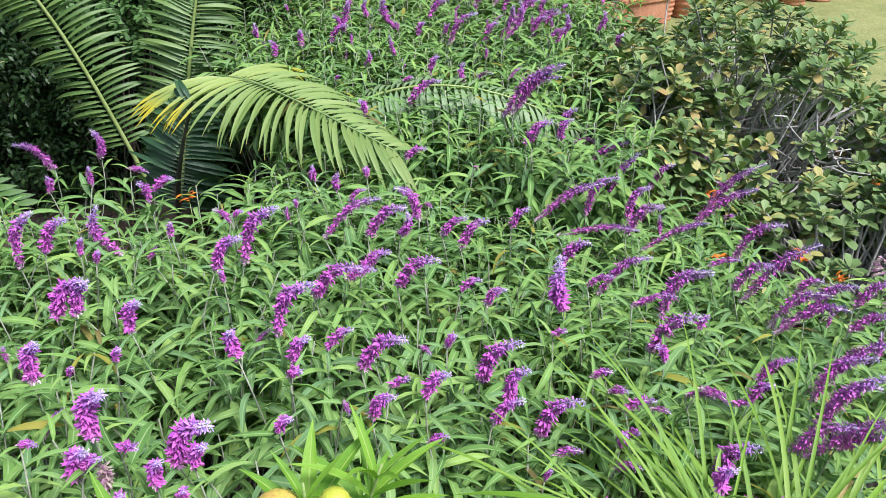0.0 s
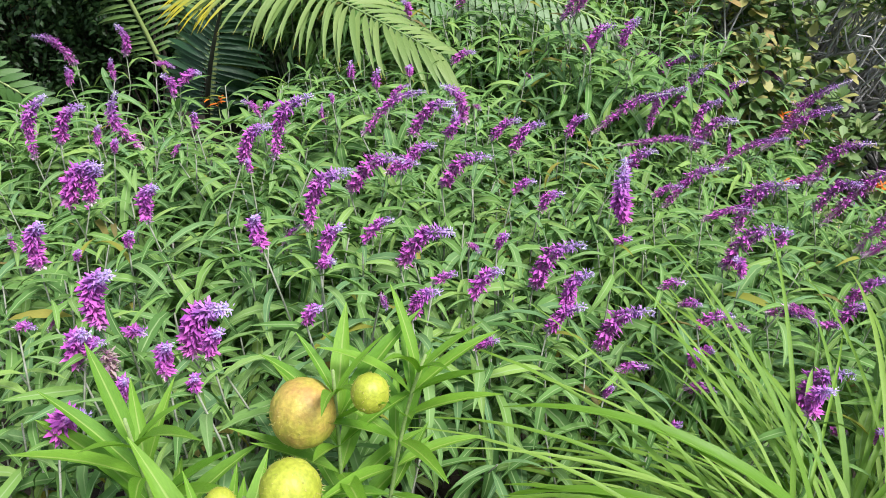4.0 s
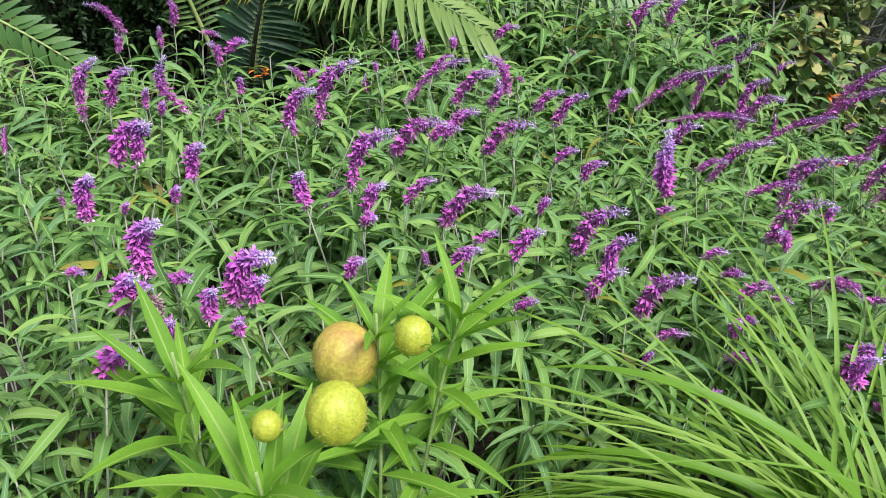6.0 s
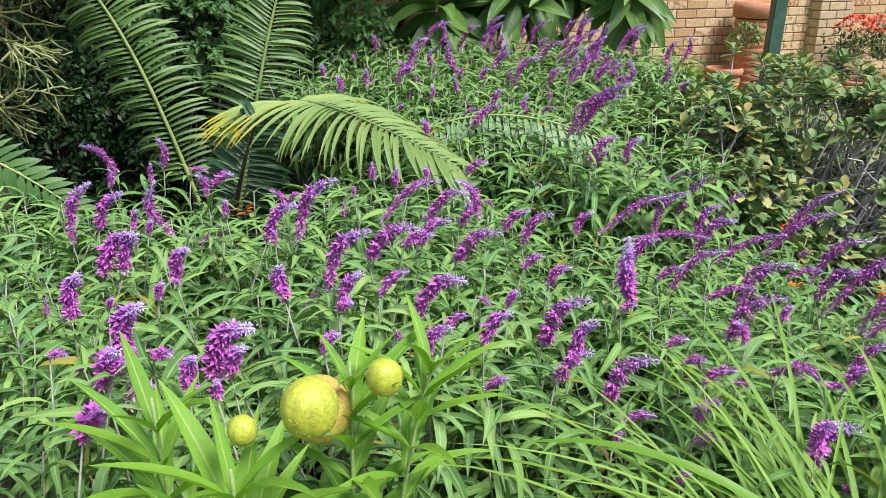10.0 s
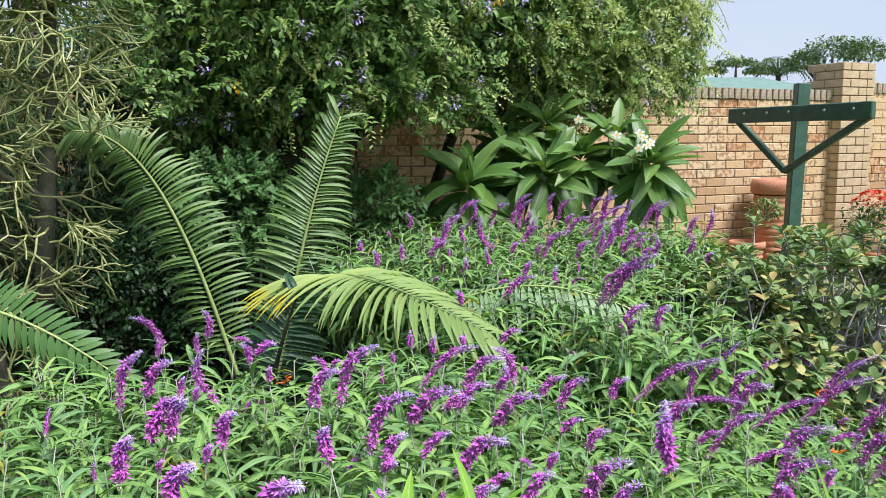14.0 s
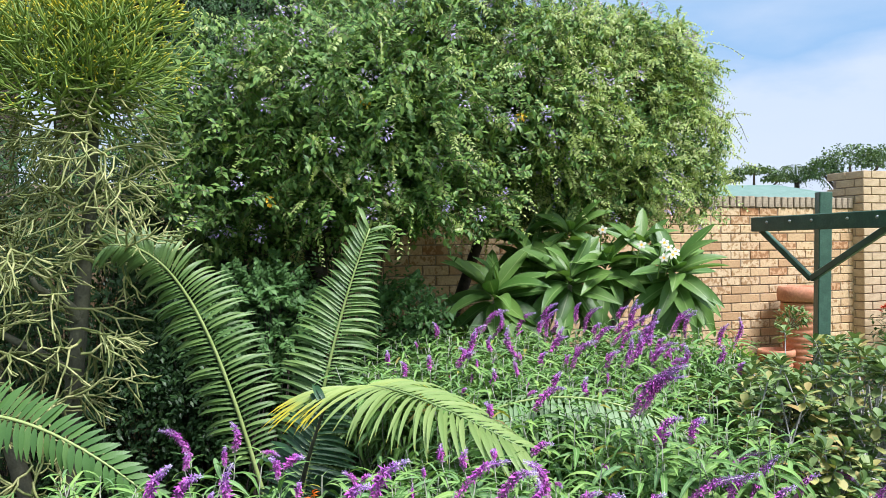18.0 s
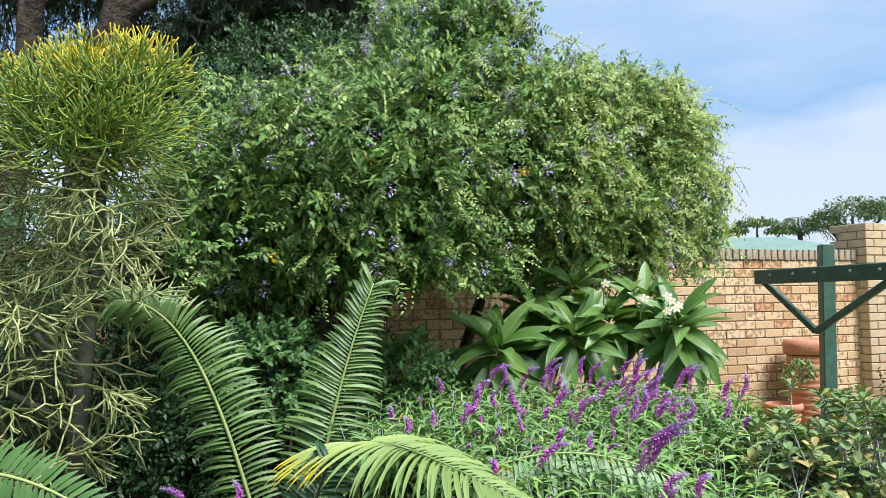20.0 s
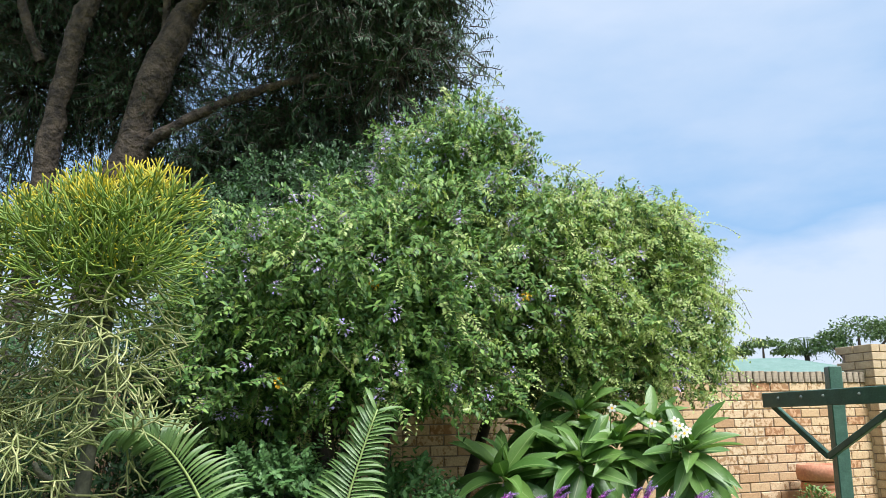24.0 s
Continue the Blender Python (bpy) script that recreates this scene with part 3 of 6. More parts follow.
frame_post = thing("crossbeam_post", (2.63, 6.2, 0.05), "dark green painted timber post with a braced crossbeam", "post")
part("post", mesh_from("post", plank((2.612, 6.2, 0.0), (2.655, 6.2, 1.998), 0.095, 0.095, (0, 1, 0)), GREEN_PAINT), frame_post)
B0, B1 = Vector((2.287, 6.670, 1.771)), Vector((2.750, 5.317, 1.771))
face = (B1 - B0).cross(Vector((0, 0, 1))).normalized()
beam = part("beam", mesh_from("beam", plank(B0, B1, 0.04, 0.115), GREEN_PAINT), frame_post)
for f in (0.14, 0.32, 0.48, 0.72, 0.9):
    v, q, uv = lathe([(0.0, 0.012), (0.007, 0.011), (0.011, 0.004), (0.012, 0.0)], 10)
    bolt = part("bolt", mesh_of("bolt", v, q, uv, STEEL), beam, "round steel bolt head")
    c = B0.lerp(B1, f) + face * 0.021 + Vector((0, 0, 0.012))
    bolt.matrix_basis = Matrix.Translation(c) @ face.to_track_quat("Z", "Y").to_matrix().to_4x4()
for e in (B0, B1):
    part("brace", mesh_from("brace", plank(e - face * 0.03 + (B1 - B0).normalized() * (0.05 if e is B0 else -0.05) + Vector((0, 0, -0.03)), Vector((2.599, 6.2, 1.351)) + face * 0.05, 0.035, 0.05), GREEN_PAINT), frame_post)


# ---- pots by the wall ----
def ribbed_pot(name, place, radius, height, label, ribs=9):
    pot = thing(name, place, label, "flower pot", "terracotta pots by the wall")
    o = []
    for k in range(ribs * 4 + 1):
        f = k / (ribs * 4)
        o.append((radius * (0.66 + 0.3 * f**0.8) + 0.006 * math.sin(f * ribs * 2 * math.pi), height * 0.86 * f))
    rim = [(radius * 0.97, height * 0.87), (radius * 1.08, height * 0.88), (radius * 1.1, height * 0.95), (radius * 1.04, height), (radius * 0.93, height), (radius * 0.9, height * 0.9), (0.02, height * 0.88)]
    v, q, uv = lathe([(0.01, 0)] + o)
    part("pot_body", mesh_of("pot_body", v + np.array(place), q, uv, TERRACOTTA), pot)
    v, q, uv = lathe(rim)
    part("pot_rim", mesh_of("pot_rim", v + np.array(place), q, uv, TERRACOTTA), pot)
    return pot


def leafy(name, place, radius, count, length, width, mat, label, category, kind="oval", low=-0.2, twig=TWIG, flat=0.8, group=""):
    """A small round bush of leaf sprays on a few twigs."""
    b = thing(name, place, label, category, group)
    p = np.array(place)
    n = max(20, count // 9)
    d = ball_dirs(n, low)
    tips = p + d * radius * rng.uniform(0.45, 1.0, (n, 1)) * [1, 1, flat] + [0, 0, radius * 0.3]
    part("twig_mass", mesh_of("twigs", *sticks(np.repeat(p[None], n, 0) + rng.normal(0, 0.02, (n, 3)) * [1, 1, 0], tips, 0.006, 0.002, 4), twig), b, kind="stuff")
    at = np.repeat(tips, 9, 0) + rng.normal(0, radius * 0.1, (n * 9, 3))
    dd = unit(np.repeat(d, 9, 0) + rng.normal(0, 0.8, (n * 9, 3)))
    part("foliage", mesh_of("foliage", *blades(at, dd, np.array([[0, 0, 1.0]]) + 0 * at, rng.uniform(0.7, 1.2, n * 9) * length, rng.uniform(0.8, 1.2, n * 9) * width, rng.uniform(0.1, 0.9, n * 9), 2, kind), mat), b, kind="stuff")
    return b


urn_place = on_wall(3.38, -0.33, 0.08)
ribbed_pot("terracotta_urn", tuple(urn_place), 0.21, 1.12, "tall ribbed terracotta urn beside the brick wall", 16)
leafy("potted_shrub", tuple(on_wall(2.85, -0.75, 0.86)), 0.17, 160, 0.07, 0.03, HAWTHORN_LEAF, "small round-leaved shrub growing beside the terracotta urn", "shrub")
ribbed_pot("terracotta_pot", tuple(on_wall(3.08, -0.3, 0.08)), 0.16, 0.52, "ribbed terracotta pot standing between urn and trough", 10)
trough_place = on_wall(2.47, -0.42, 0.08)
trough = thing("planter_trough", tuple(trough_place), "long low terracotta planter trough against the wall", "planter", "terracotta pots by the wall")
for nm, a, b in (("trough_side", (2.05, 2.88, -0.62, -0.585), (0.08, 0.36)), ("trough_side", (2.05, 2.88, -0.235, -0.2), (0.08, 0.36)), ("trough_end", (2.05, 2.085, -0.585, -0.235), (0.08, 0.36)), ("trough_end", (2.845, 2.88, -0.585, -0.235), (0.08, 0.36)), ("trough_rim", (2.03, 2.9, -0.64, -0.575), (0.34, 0.39)), ("trough_soil", (2.085, 2.845, -0.585, -0.235), (0.1, 0.33))):
    part(nm, mesh_from(nm, wall_box(a[0], a[1], a[2], a[3], b[0], b[1], 0.006), SOIL if nm == "trough_soil" else TERRACOTTA), trough)
leafy("planter_bush", tuple(on_wall(2.45, -0.42, 0.34)), 0.3, 700, 0.05, 0.022, BALLOON_LEAF, "bright green small-leaved bush in the terracotta trough", "bush")
for s, r, h in ((4.72, 0.17, 0.34), (5.1, 0.2, 0.36)):
    p = on_wall(s, -0.5, 0.08)
    ribbed_pot("terracotta_pot", tuple(p), r, h, "ribbed terracotta pot on the lawn by the wall", 6)
for s in (4.55, 4.95, 5.4):
    p = on_wall(s, -0.5, 0.62)
    b = leafy("red_flower_bush", tuple(p), 0.3, 300, 0.06, 0.03, SHADE_LEAF, "low garden bush with red flowers near the wall", "bush", group="red flower bushes")
    n = 130
    d = ball_dirs(n, 0.35)
    part("red_flowers", mesh_of("red_flowers", *blades(p + d * [0.22, 0.22, 0.2] + [0, 0, 0.22], unit(d + rng.normal(0, 0.5, (n, 3))), d * 0 + [0, 0, 1], 0.05, 0.034, 0.6, 2, "oval"), RED), b, "clustered red flowers", kind="stuff")


# ---- cycads ----
def frond(owner, curve, n, length, width, leaf, stalk, up, angle=62, lift=0.25, droop=0.5, bare=0.18, radius=0.012, label="", reach=None, tipleaf=None, curl=0.0, hang=0.0, face=None, sag=0.0, early=None):
    """A feather leaf: its rachis a part, each leaflet a sub-part."""
    pts = bezier(*curve, 24)
    rach = part("frond", mesh_of("frond", *tube(pts, np.linspace(radius, radius * 0.3, 24), 7), stalk), owner, label)
    tan = unit(np.gradient(pts, axis=0))
    for k in range(n):
        f = bare + (1 - bare) * (k + 0.5) / n
        i = min(22, int(f * 23))
        w = f * 23 - i
        p, t = pts[i] * (1 - w) + pts[i + 1] * w, unit(tan[i] * (1 - w) + tan[i + 1] * w)
        side = unit(np.cross(t, up))
        nrm = np.cross(side, t)
        size = (0.55 + 0.45 * math.sin(math.pi * min(1, (f - bare) / (1 - bare) * 1.15 + 0.12)) ** 0.8) if reach is None else reach((f - bare) / (1 - bare))
        a = radians(angle * (1.0 - 0.45 * max(0, f - 0.6) / 0.4))
        for sgn in (-1, 1):
            jit = rng.normal(0, 0.05, 3)
            d = unit(t * math.cos(a) + sgn * side * math.sin(a) + nrm * (lift + sag * (sgn > 0)) + jit)
            bend = droop if rng.random() < 0.7 else droop * 1.4
            m = leaf_mesh(tipleaf if tipleaf and f > 0.72 else early if early and f < 0.62 else leaf, round(bend, 2), "lance", 0.25, 7, 0.08)
            part("leaflet", m, rach, basis=leaf_pose(p, d, nrm * (1 - hang) + np.array([0, 0, hang]) + sgn * side * curl if face is None else np.array(face), length * size * rng.uniform(0.92, 1.06), width * rng.uniform(0.85, 1.1)))
    return rach


def trunk_of(owner, place, height, radius, mat=BARK_DARK):
    p = np.array(place)
    pts = np.stack([np.linspace(0, 0.03, 10), 0 * np.linspace(0, 1, 10), np.linspace(-0.06, height, 10)], 1) + p
    v, q, uv = tube(pts, radius * (1 + 0.08 * np.sin(np.arange(10) * 2.4)), 14)
    part("stem", mesh_of("stem", v, q, uv, mat), owner, "short rough dark stem")


cycad = thing("cycad", (-0.88, 3.75, 0.05), "dark green cycad with upright feathery fronds before the hedge", "cycad", "cycads")
trunk_of(cycad, (-0.88, 3.75, 0.05), 0.3, 0.1)
frond(cycad, ((-0.88, 3.7, 0.3), (-1.05, 3.62, 1.0), (-1.22, 3.56, 1.68), (-1.5, 3.38, 1.64)), 72, 0.25, 0.017, CYCAD_DARK, RACHIS, (-0.1, -0.95, 0.25), 70, 0.1, 1.2, 0.16, 0.011, "upright frond arching over at its tip", hang=0.45)
frond(cycad, ((-0.8, 3.7, 0.3), (-0.66, 3.62, 0.85), (-0.6, 3.6, 1.25), (-0.415, 3.58, 1.70)), 72, 0.26, 0.017, CYCAD_DARK, RACHIS, (0.1, -0.95, 0.15), 68, 0.1, 1.2, 0.16, 0.011, "upright frond with narrow glossy leaflets", hang=0.45)
frond(cycad, ((-0.72, 3.4, 0.2), (-0.7, 3.2, 0.5), (-0.63, 3.08, 0.75), (-0.52, 3.08, 1.03)), 26, 0.26, 0.022, CYCAD_PAINTED_SHADE, RACHIS_DARK, (0.0, -0.95, 0.3), 80, -0.05, 1.2, 0.4, 0.016, "frond with shade painted into its leaflets, and a black stalk", hang=0.5)
cycad2 = thing("cycad", (-0.42, 3.36, 0.05), "pale green cycad with arching yellow-tipped fronds among the flowers", "cycad", "cycads")
trunk_of(cycad2, (-0.42, 3.36, 0.05), 0.35, 0.1)
frond(cycad2, ((-0.42, 3.75, 0.5), (-0.64, 3.55, 1.12), (-0.40, 3.0, 1.20), (0.2, 2.73, 0.94)), 46, 0.36, 0.02, CYCAD_PALE, RACHIS_PALE, (0.0, 0.0, 1.0), 82, 0.22, 1.05, 0.42, 0.008, "pale arching frond with yellow leaflet tips", lambda f: 1.15 - 0.6 * f, None, face=(-0.25, -0.6, 0.8), sag=-0.12, early=CYCAD_YELLOW)
frond(cycad2, ((-0.40, 3.36, 0.4), (-0.1, 3.25, 1.05), (0.42, 3.1, 1.2), (0.93, 3.05, 0.85)), 42, 0.3, 0.022, CYCAD_GREY, RACHIS, (0.0, -0.3, 1.0), 80, 0.0, 1.2, 0.3, 0.008, "grey-green arching frond partly hidden by flowers", lambda f: 1.0 - 0.4 * f, hang=0.5)
cycad3 = thing("cycad", (-2.35, 3.05, 0.05), "mid green cycad with a low spreading frond under the pencil tree", "cycad", "cycads")
trunk_of(cycad3, (-2.35, 3.05, 0.05), 0.6, 0.12)
frond(cycad3, ((-2.35, 3.05, 0.65), (-2.05, 2.95, 1.15), (-1.6, 2.88, 1.1), (-1.12, 2.85, 0.74)), 48, 0.2, 0.026, CYCAD_MID, RACHIS, (-0.1, -0.9, 0.4), 74, 0.15, 0.5, 0.15, 0.011, "low arching frond", lambda f: 1.0 - 0.55 * f, hang=0.25)

# ---- frangipani ----
frangi = thing("frangipani", (0.55, 5.5, 0.05), "frangipani tree with broad glossy leaves and white flowers by the wall", "tree")
FR_HEADS = [((0.16, 4.7, 1.30), 44, 0.40), ((0.60, 4.8, 1.38), 38, 0.37), ((0.40, 4.95, 1.48), 30, 0.35), ((0.83, 4.9, 1.46), 34, 0.35), ((1.20, 4.75, 1.42), 48, 0.37), ((0.35, 5.05, 1.60), 24, 0.35), ((0.63, 5.05, 1.64), 24, 0.33), ((1.04, 4.95, 1.55), 28, 0.32)]
fork = np.array([0.55, 5.5, 0.45])
part("trunk", mesh_of("trunk", *tube(bezier((0.55, 5.5, 0.0), (0.53, 5.5, 0.15), (0.57, 5.5, 0.3), fork, 8), np.linspace(0.06, 0.045, 8), 10), FRANGIPANI_BARK), frangi)
for c, count, size in FR_HEADS:
    c = np.array(c)
    part("limb", mesh_of("limb", *tube(bezier(fork, fork + [0, 0, 0.3], c - [0, 0.0, 0.4], c, 10), np.linspace(0.035, 0.017, 10), 8), FRANGIPANI_BARK), frangi)
    for k in range(count):
        f = k / count
        a, rise = k * 2.4 + rng.normal(0, 0.3), 1.3 - 2.6 * f + rng.normal(0, 0.3)
        d = np.array([math.cos(a), math.sin(a) * 0.8 - 0.2, rise])
        s = size * rng.uniform(0.8, 1.1) * (0.8 + 0.25 * f)
        part("leaf", leaf_mesh(FRANGIPANI_LEAF, (0.3, 0.7, 1.0)[k % 3], "lance" if k % 3 else "oval", 0.4, 8, 0.27), frangi, basis=leaf_pose(c + unit(d) * 0.015 + [0, 0, 0.06 - 0.1 * f], d, (rng.normal(0, 0.3), -0.55, 0.8), s, s * rng.uniform(0.25, 0.3)))


def frangi_flower(c, face, big=1.0):
    f = part("flower", mesh_of("flower", *tube(np.array([c - np.array(face) * 0.03, c]), [0.003, 0.004], 6), FRANGIPANI_PETAL), frangi, "white flower with a yellow heart")
    x = unit(np.cross(face, [0.2, 0.1, 1.0]))
    y = np.cross(face, x)
    for k in range(5):
        a = k * 1.2566
        d = x * math.cos(a) + y * math.sin(a) + np.array(face) * 0.35
        part("petal", leaf_mesh(FRANGIPANI_PETAL, 0.7, "obovate", 0.2, 5, 0.6), f, basis=leaf_pose(c, d, face, 0.036 * big, 0.022 * big))
        part("petal_heart", leaf_mesh(YELLOW, 0.2, "lance", 0.2, 3), f, basis=leaf_pose(c + np.array(face) * 0.002, d, face, 0.011 * big, 0.009 * big))


for c in ((1.061, 4.4, 1.625), (1.10, 4.38, 1.56), (1.05, 4.36, 1.545), (1.12, 4.4, 1.575), (0.94, 4.4, 1.615), (0.75, 4.5, 1.70), (1.08, 4.39, 1.60)):
    c = np.array(c)
    part("flower_stem", mesh_of("flower_stem", *tube(bezier(c + [0.03, 0.3, -0.12], c + [0.02, 0.2, -0.05], c + [0, 0.08, 0], c + [0, 0.02, -0.01], 6), 0.004, 6), BALLOON_STEM), frangi)
    frangi_flower(c, unit([rng.normal(-0.1, 0.2), -0.85, 0.4]), 0.8)


# ---- sage bushes ----
def spike_mesh(length, seed, faded=False):
    """A velvety flower spike from the origin to (0, 0, length), bowed towards +x, in whorls of florets."""
    r = np.random.default_rng(seed)
    whorls = max(8, int(length / 0.0068))
    f = (np.arange(whorls) + 0.5) / whorls
    bow = (0.16 if length < 0.22 else 0.09) * length
    axis = np.stack([bow * np.sin(np.pi * f**1.3), 0 * f, length * f], 1)
    count = 34
    fat = np.interp(f, [0, 0.12, 0.6, 0.85, 1.0], [0.35 if length > 0.15 else 0.55, 0.6 if length > 0.15 else 1.0, 0.95, 0.6, 0.3]) * (0.85 if length < 0.08 else 1.0)
    a = r.uniform(0, 6.283, (whorls, count))
    d = np.stack([np.cos(a), np.sin(a), r.normal(0.15, 0.5, (whorls, count))], -1)
    base = np.repeat(axis[:, None], count, 1) + d * 0.002 + r.normal(0, 0.002, (whorls, count, 3))
    ringed = 0.72 + 0.38 * np.abs(np.sin(np.arange(whorls) * 0.95 + r.uniform(0, 3)))
    size = (fat * ringed)[:, None] * r.uniform(0.4, 1.25, (whorls, count)) * 0.0145
    v, q, uv = blades(base, d.reshape(-1, 3), np.array([[0, 0, 1.0]]) + 0 * base.reshape(-1, 3), size.ravel(), size.ravel() * r.uniform(0.28, 0.42, size.size), r.uniform(-0.7, 1.6, size.size), 2, "oval", 0.5)
    uv[:, 1] = np.repeat(np.repeat(f, count), len(v) // (whorls * count))
    pts = np.concatenate([[[0, 0, 0]], axis, [[0, 0, length]]])
    sv, sq, suv = tube(pts, np.linspace(0.003, 0.0012, len(pts)), 5)
    suv[:, 1] = 0.0
    return mesh_of("flower_spike", *joined([(v, q, uv), (sv, sq, suv)]), FADED_FLOWER if faded else SALVIA_FLOWER)


SPIKE_SIZES = (0.05, 0.08, 0.11, 0.14, 0.18, 0.24, 0.32, 0.4)
SPIKES = {s: [spike_mesh(s, 11 + 7 * k + int(s * 1000)) for k in range(3)] for s in SPIKE_SIZES}
FADED = spike_mesh(0.08, 99, True)


def sage_top(x, y):
    """Height of the front bed's flower tips."""
    return float(np.interp(x, [-1, -0.6, -0.2, 0.1, 0.45, 0.9, 1.3], [0.90, 0.90, 0.95, 0.95, 0.85, 0.78, 0.72]))


def leaf_pairs(stem, sizes, leaves):
    """Opposite pairs of leaves up a stem, each pair turned from the last."""
    n = len(stem)
    tan = unit(np.gradient(stem, axis=0))
    turn0 = rng.uniform(0, 3.14)
    for k in range(n):
        a = turn0 + k * 1.5708 + rng.normal(0, 0.25)
        for h in (0, np.pi):
            d = np.array([math.cos(a + h), math.sin(a + h), 0.0])
            young = max(0.0, (k - n + 4) / 4)
            d = unit(d - tan[k] * (d @ tan[k]) + tan[k] * (0.35 + 0.7 * young + rng.normal(0, 0.15)))
            s = sizes[k] * rng.uniform(0.75, 1.2)
            leaves.append((stem[k], d, s * 1.26, s * rng.uniform(0.125, 0.175), rng.uniform(1.2, 2.3) * (1 - 0.5 * young)))


def salvia(x, y, spikes, bed):
    back = bed == "back"
    bush = thing("sage_bush", (x, y, 0.04), "grey-green sage bush with velvety purple flower spikes" if spikes else "grey-green sage bush with long narrow arching leaves", "sage bush", "sage bushes")
    leaves, stems = [], []
    crown = np.array([x, y, 0.03])
    ends, buds = [(np.array(s[:3]), True) for s in spikes], []
    rx, ry, count = (0.40, 0.40, 76) if back else (0.42, 0.40, 62) if y > 2.2 else (0.40, 0.38, 43)
    for _ in range(count):
        a, rr = rng.uniform(0, 6.283), math.sqrt(rng.uniform(0, 1))
        px, py = x + rx * rr * math.cos(a), y + ry * rr * math.sin(a)
        top = (1.08 + 0.10 * (py - 3.5) if back else sage_top(px, py) - 0.04) - abs(rng.normal(0, 0.085))
        if not back:
            if px < -0.35 and py > 2.72:
                continue
            if px < 0.1 and py < 1.75 and rng.random() < (0.3 if px < -0.5 else 0.62):
                continue
            if px < -0.25 and py < 1.5:
                top -= abs(rng.normal(0, 0.14))
            top -= 0.35 * max(0.0, 0.95 - py)
            if math.hypot(px + 0.05, py - 0.85) < 0.24:
                top = min(top, 0.7)
            if 0.1 < px < 1.1 and 1.4 <= py < 1.7 and rng.random() < 0.35:
                continue
            if 0.1 < px < 1.1 and py < 1.4:
                if rng.random() < (0.75 if py < 1.25 else 0.45):
                    continue
                top = min(top, 0.34 if py < 1.25 else 0.7)
        ends.append((np.array([px, py, top]), False))
        if rng.random() < 0.035 and top > (0.98 if back else sage_top(px, py) - 0.13):
            ln, lean = rng.uniform(0.03, 0.06), rng.uniform(-0.5, 0.9)
            buds.append((px, py, top, px + ln * lean, py + rng.normal(0, 0.02), top + ln * math.sqrt(1 - lean * lean), 0.5))
    for end, flowering in ends:
        root = crown + np.array([(end[0] - x) * 0.35, (end[1] - y) * 0.35, 0.0]) + rng.normal(0, 0.02, 3) * [1, 1, 0]
        lean = np.array([rng.normal(0, 0.05), rng.normal(0, 0.05), 0])
        curve = bezier(root, root + [0, 0, 0.3] + lean, end - [0, 0, 0.25] + lean, end, 9)
        stems.append(tube(curve, np.linspace(0.0032, 0.0017, 9), 4))
        nodes = 8 if flowering else rng.integers(7, 10)
        at = np.linspace(0.66, 0.99, nodes)
        pts = np.stack([np.interp(at, np.linspace(0, 1, 9), curve[:, c]) for c in range(3)], 1)
        if end[1] < 1.3 and not back and rng.random() < 0.15:
            nodes_low = np.linspace(0.12, 0.4, 4)
            low = np.stack([np.interp(nodes_low, np.linspace(0, 1, 9), curve[:, c]) for c in range(3)], 1)
            leaf_pairs(low, np.full(4, 0.1), leaves)
        leaf_pairs(pts, np.interp(np.linspace(0, 1, nodes), [0, 0.35, 0.8, 1], [0.11, 0.14, 0.125, 0.07]) * (0.9 if flowering else 1.0), leaves)
    old = (rng.random(len(leaves)) < 0.016) & np.array([lf[0][1] > 1.2 for lf in leaves])
    single = set()
    if not back and y < 2.0:
        single = set(np.argsort([-lf[0][2] for lf in leaves])[:120].tolist())
        for k in single:
            p, d, s, w, dr = leaves[k]
            part("leaf", leaf_mesh(SALVIA_OLD if old[k] else SALVIA_LEAF, round(round(dr / 0.3) * 0.3, 1), "lance", 0.35, 5, 0.19), bush, basis=leaf_pose(p, d, np.array([0, 0, 1.0]) + rng.normal(0, 0.3, 3), s, w))
    keep = np.array([k not in single for k in range(len(leaves))])
    for mat, pick, name, lab in ((SALVIA_LEAF, ~old & keep, "foliage", ""), (SALVIA_OLD, old & keep, "old_foliage", "yellowed leaves")):
        some = [lf for lf, ok in zip(leaves, pick) if ok]
        if some:
            p, d, s, w, dr = (np.array(c) for c in zip(*some))
            part(name, mesh_of(name, *blades(p, d, np.array([[0, 0, 1.0]]) + 0 * p, s, w, dr, 5, "lance", 0.35, rng.normal(0, 0.35, len(p))), mat), bush, lab, kind="stuff")
    part("stem_mass", mesh_of("stem_mass", *joined(stems), SALVIA_STEM), bush, kind="stuff")
    for s in [*spikes, *buds]:
        b, t = Vector(s[:3]), Vector(s[3:6])
        full = s[6] ** 0.7 if len(s) > 6 else 1.0
        if b.x > 0.55 and not back:
            t, full = b + (t - b) * 1.22, full * 1.12
        z = (t - b).normalized()
        size = min(SPIKE_SIZES, key=lambda q: abs(q - (t - b).length))
        up = Vector((0, 0, 1)) if abs(z.z) < 0.93 else Vector((rng.normal(), rng.normal(), 0.2))
        xx = (up - z * up.dot(z)).normalized()
        m = Matrix((xx, z.cross(xx), z)).transposed().to_4x4() @ Matrix.Diagonal((*(min(1.15, 0.78 + 2.6 * (t - b).length) * full,) * 2, (t - b).length / size, 1))
        m.translation = b
        part("flower_spike", SPIKES[size][rng.integers(3)], bush, basis=m)
    return bush


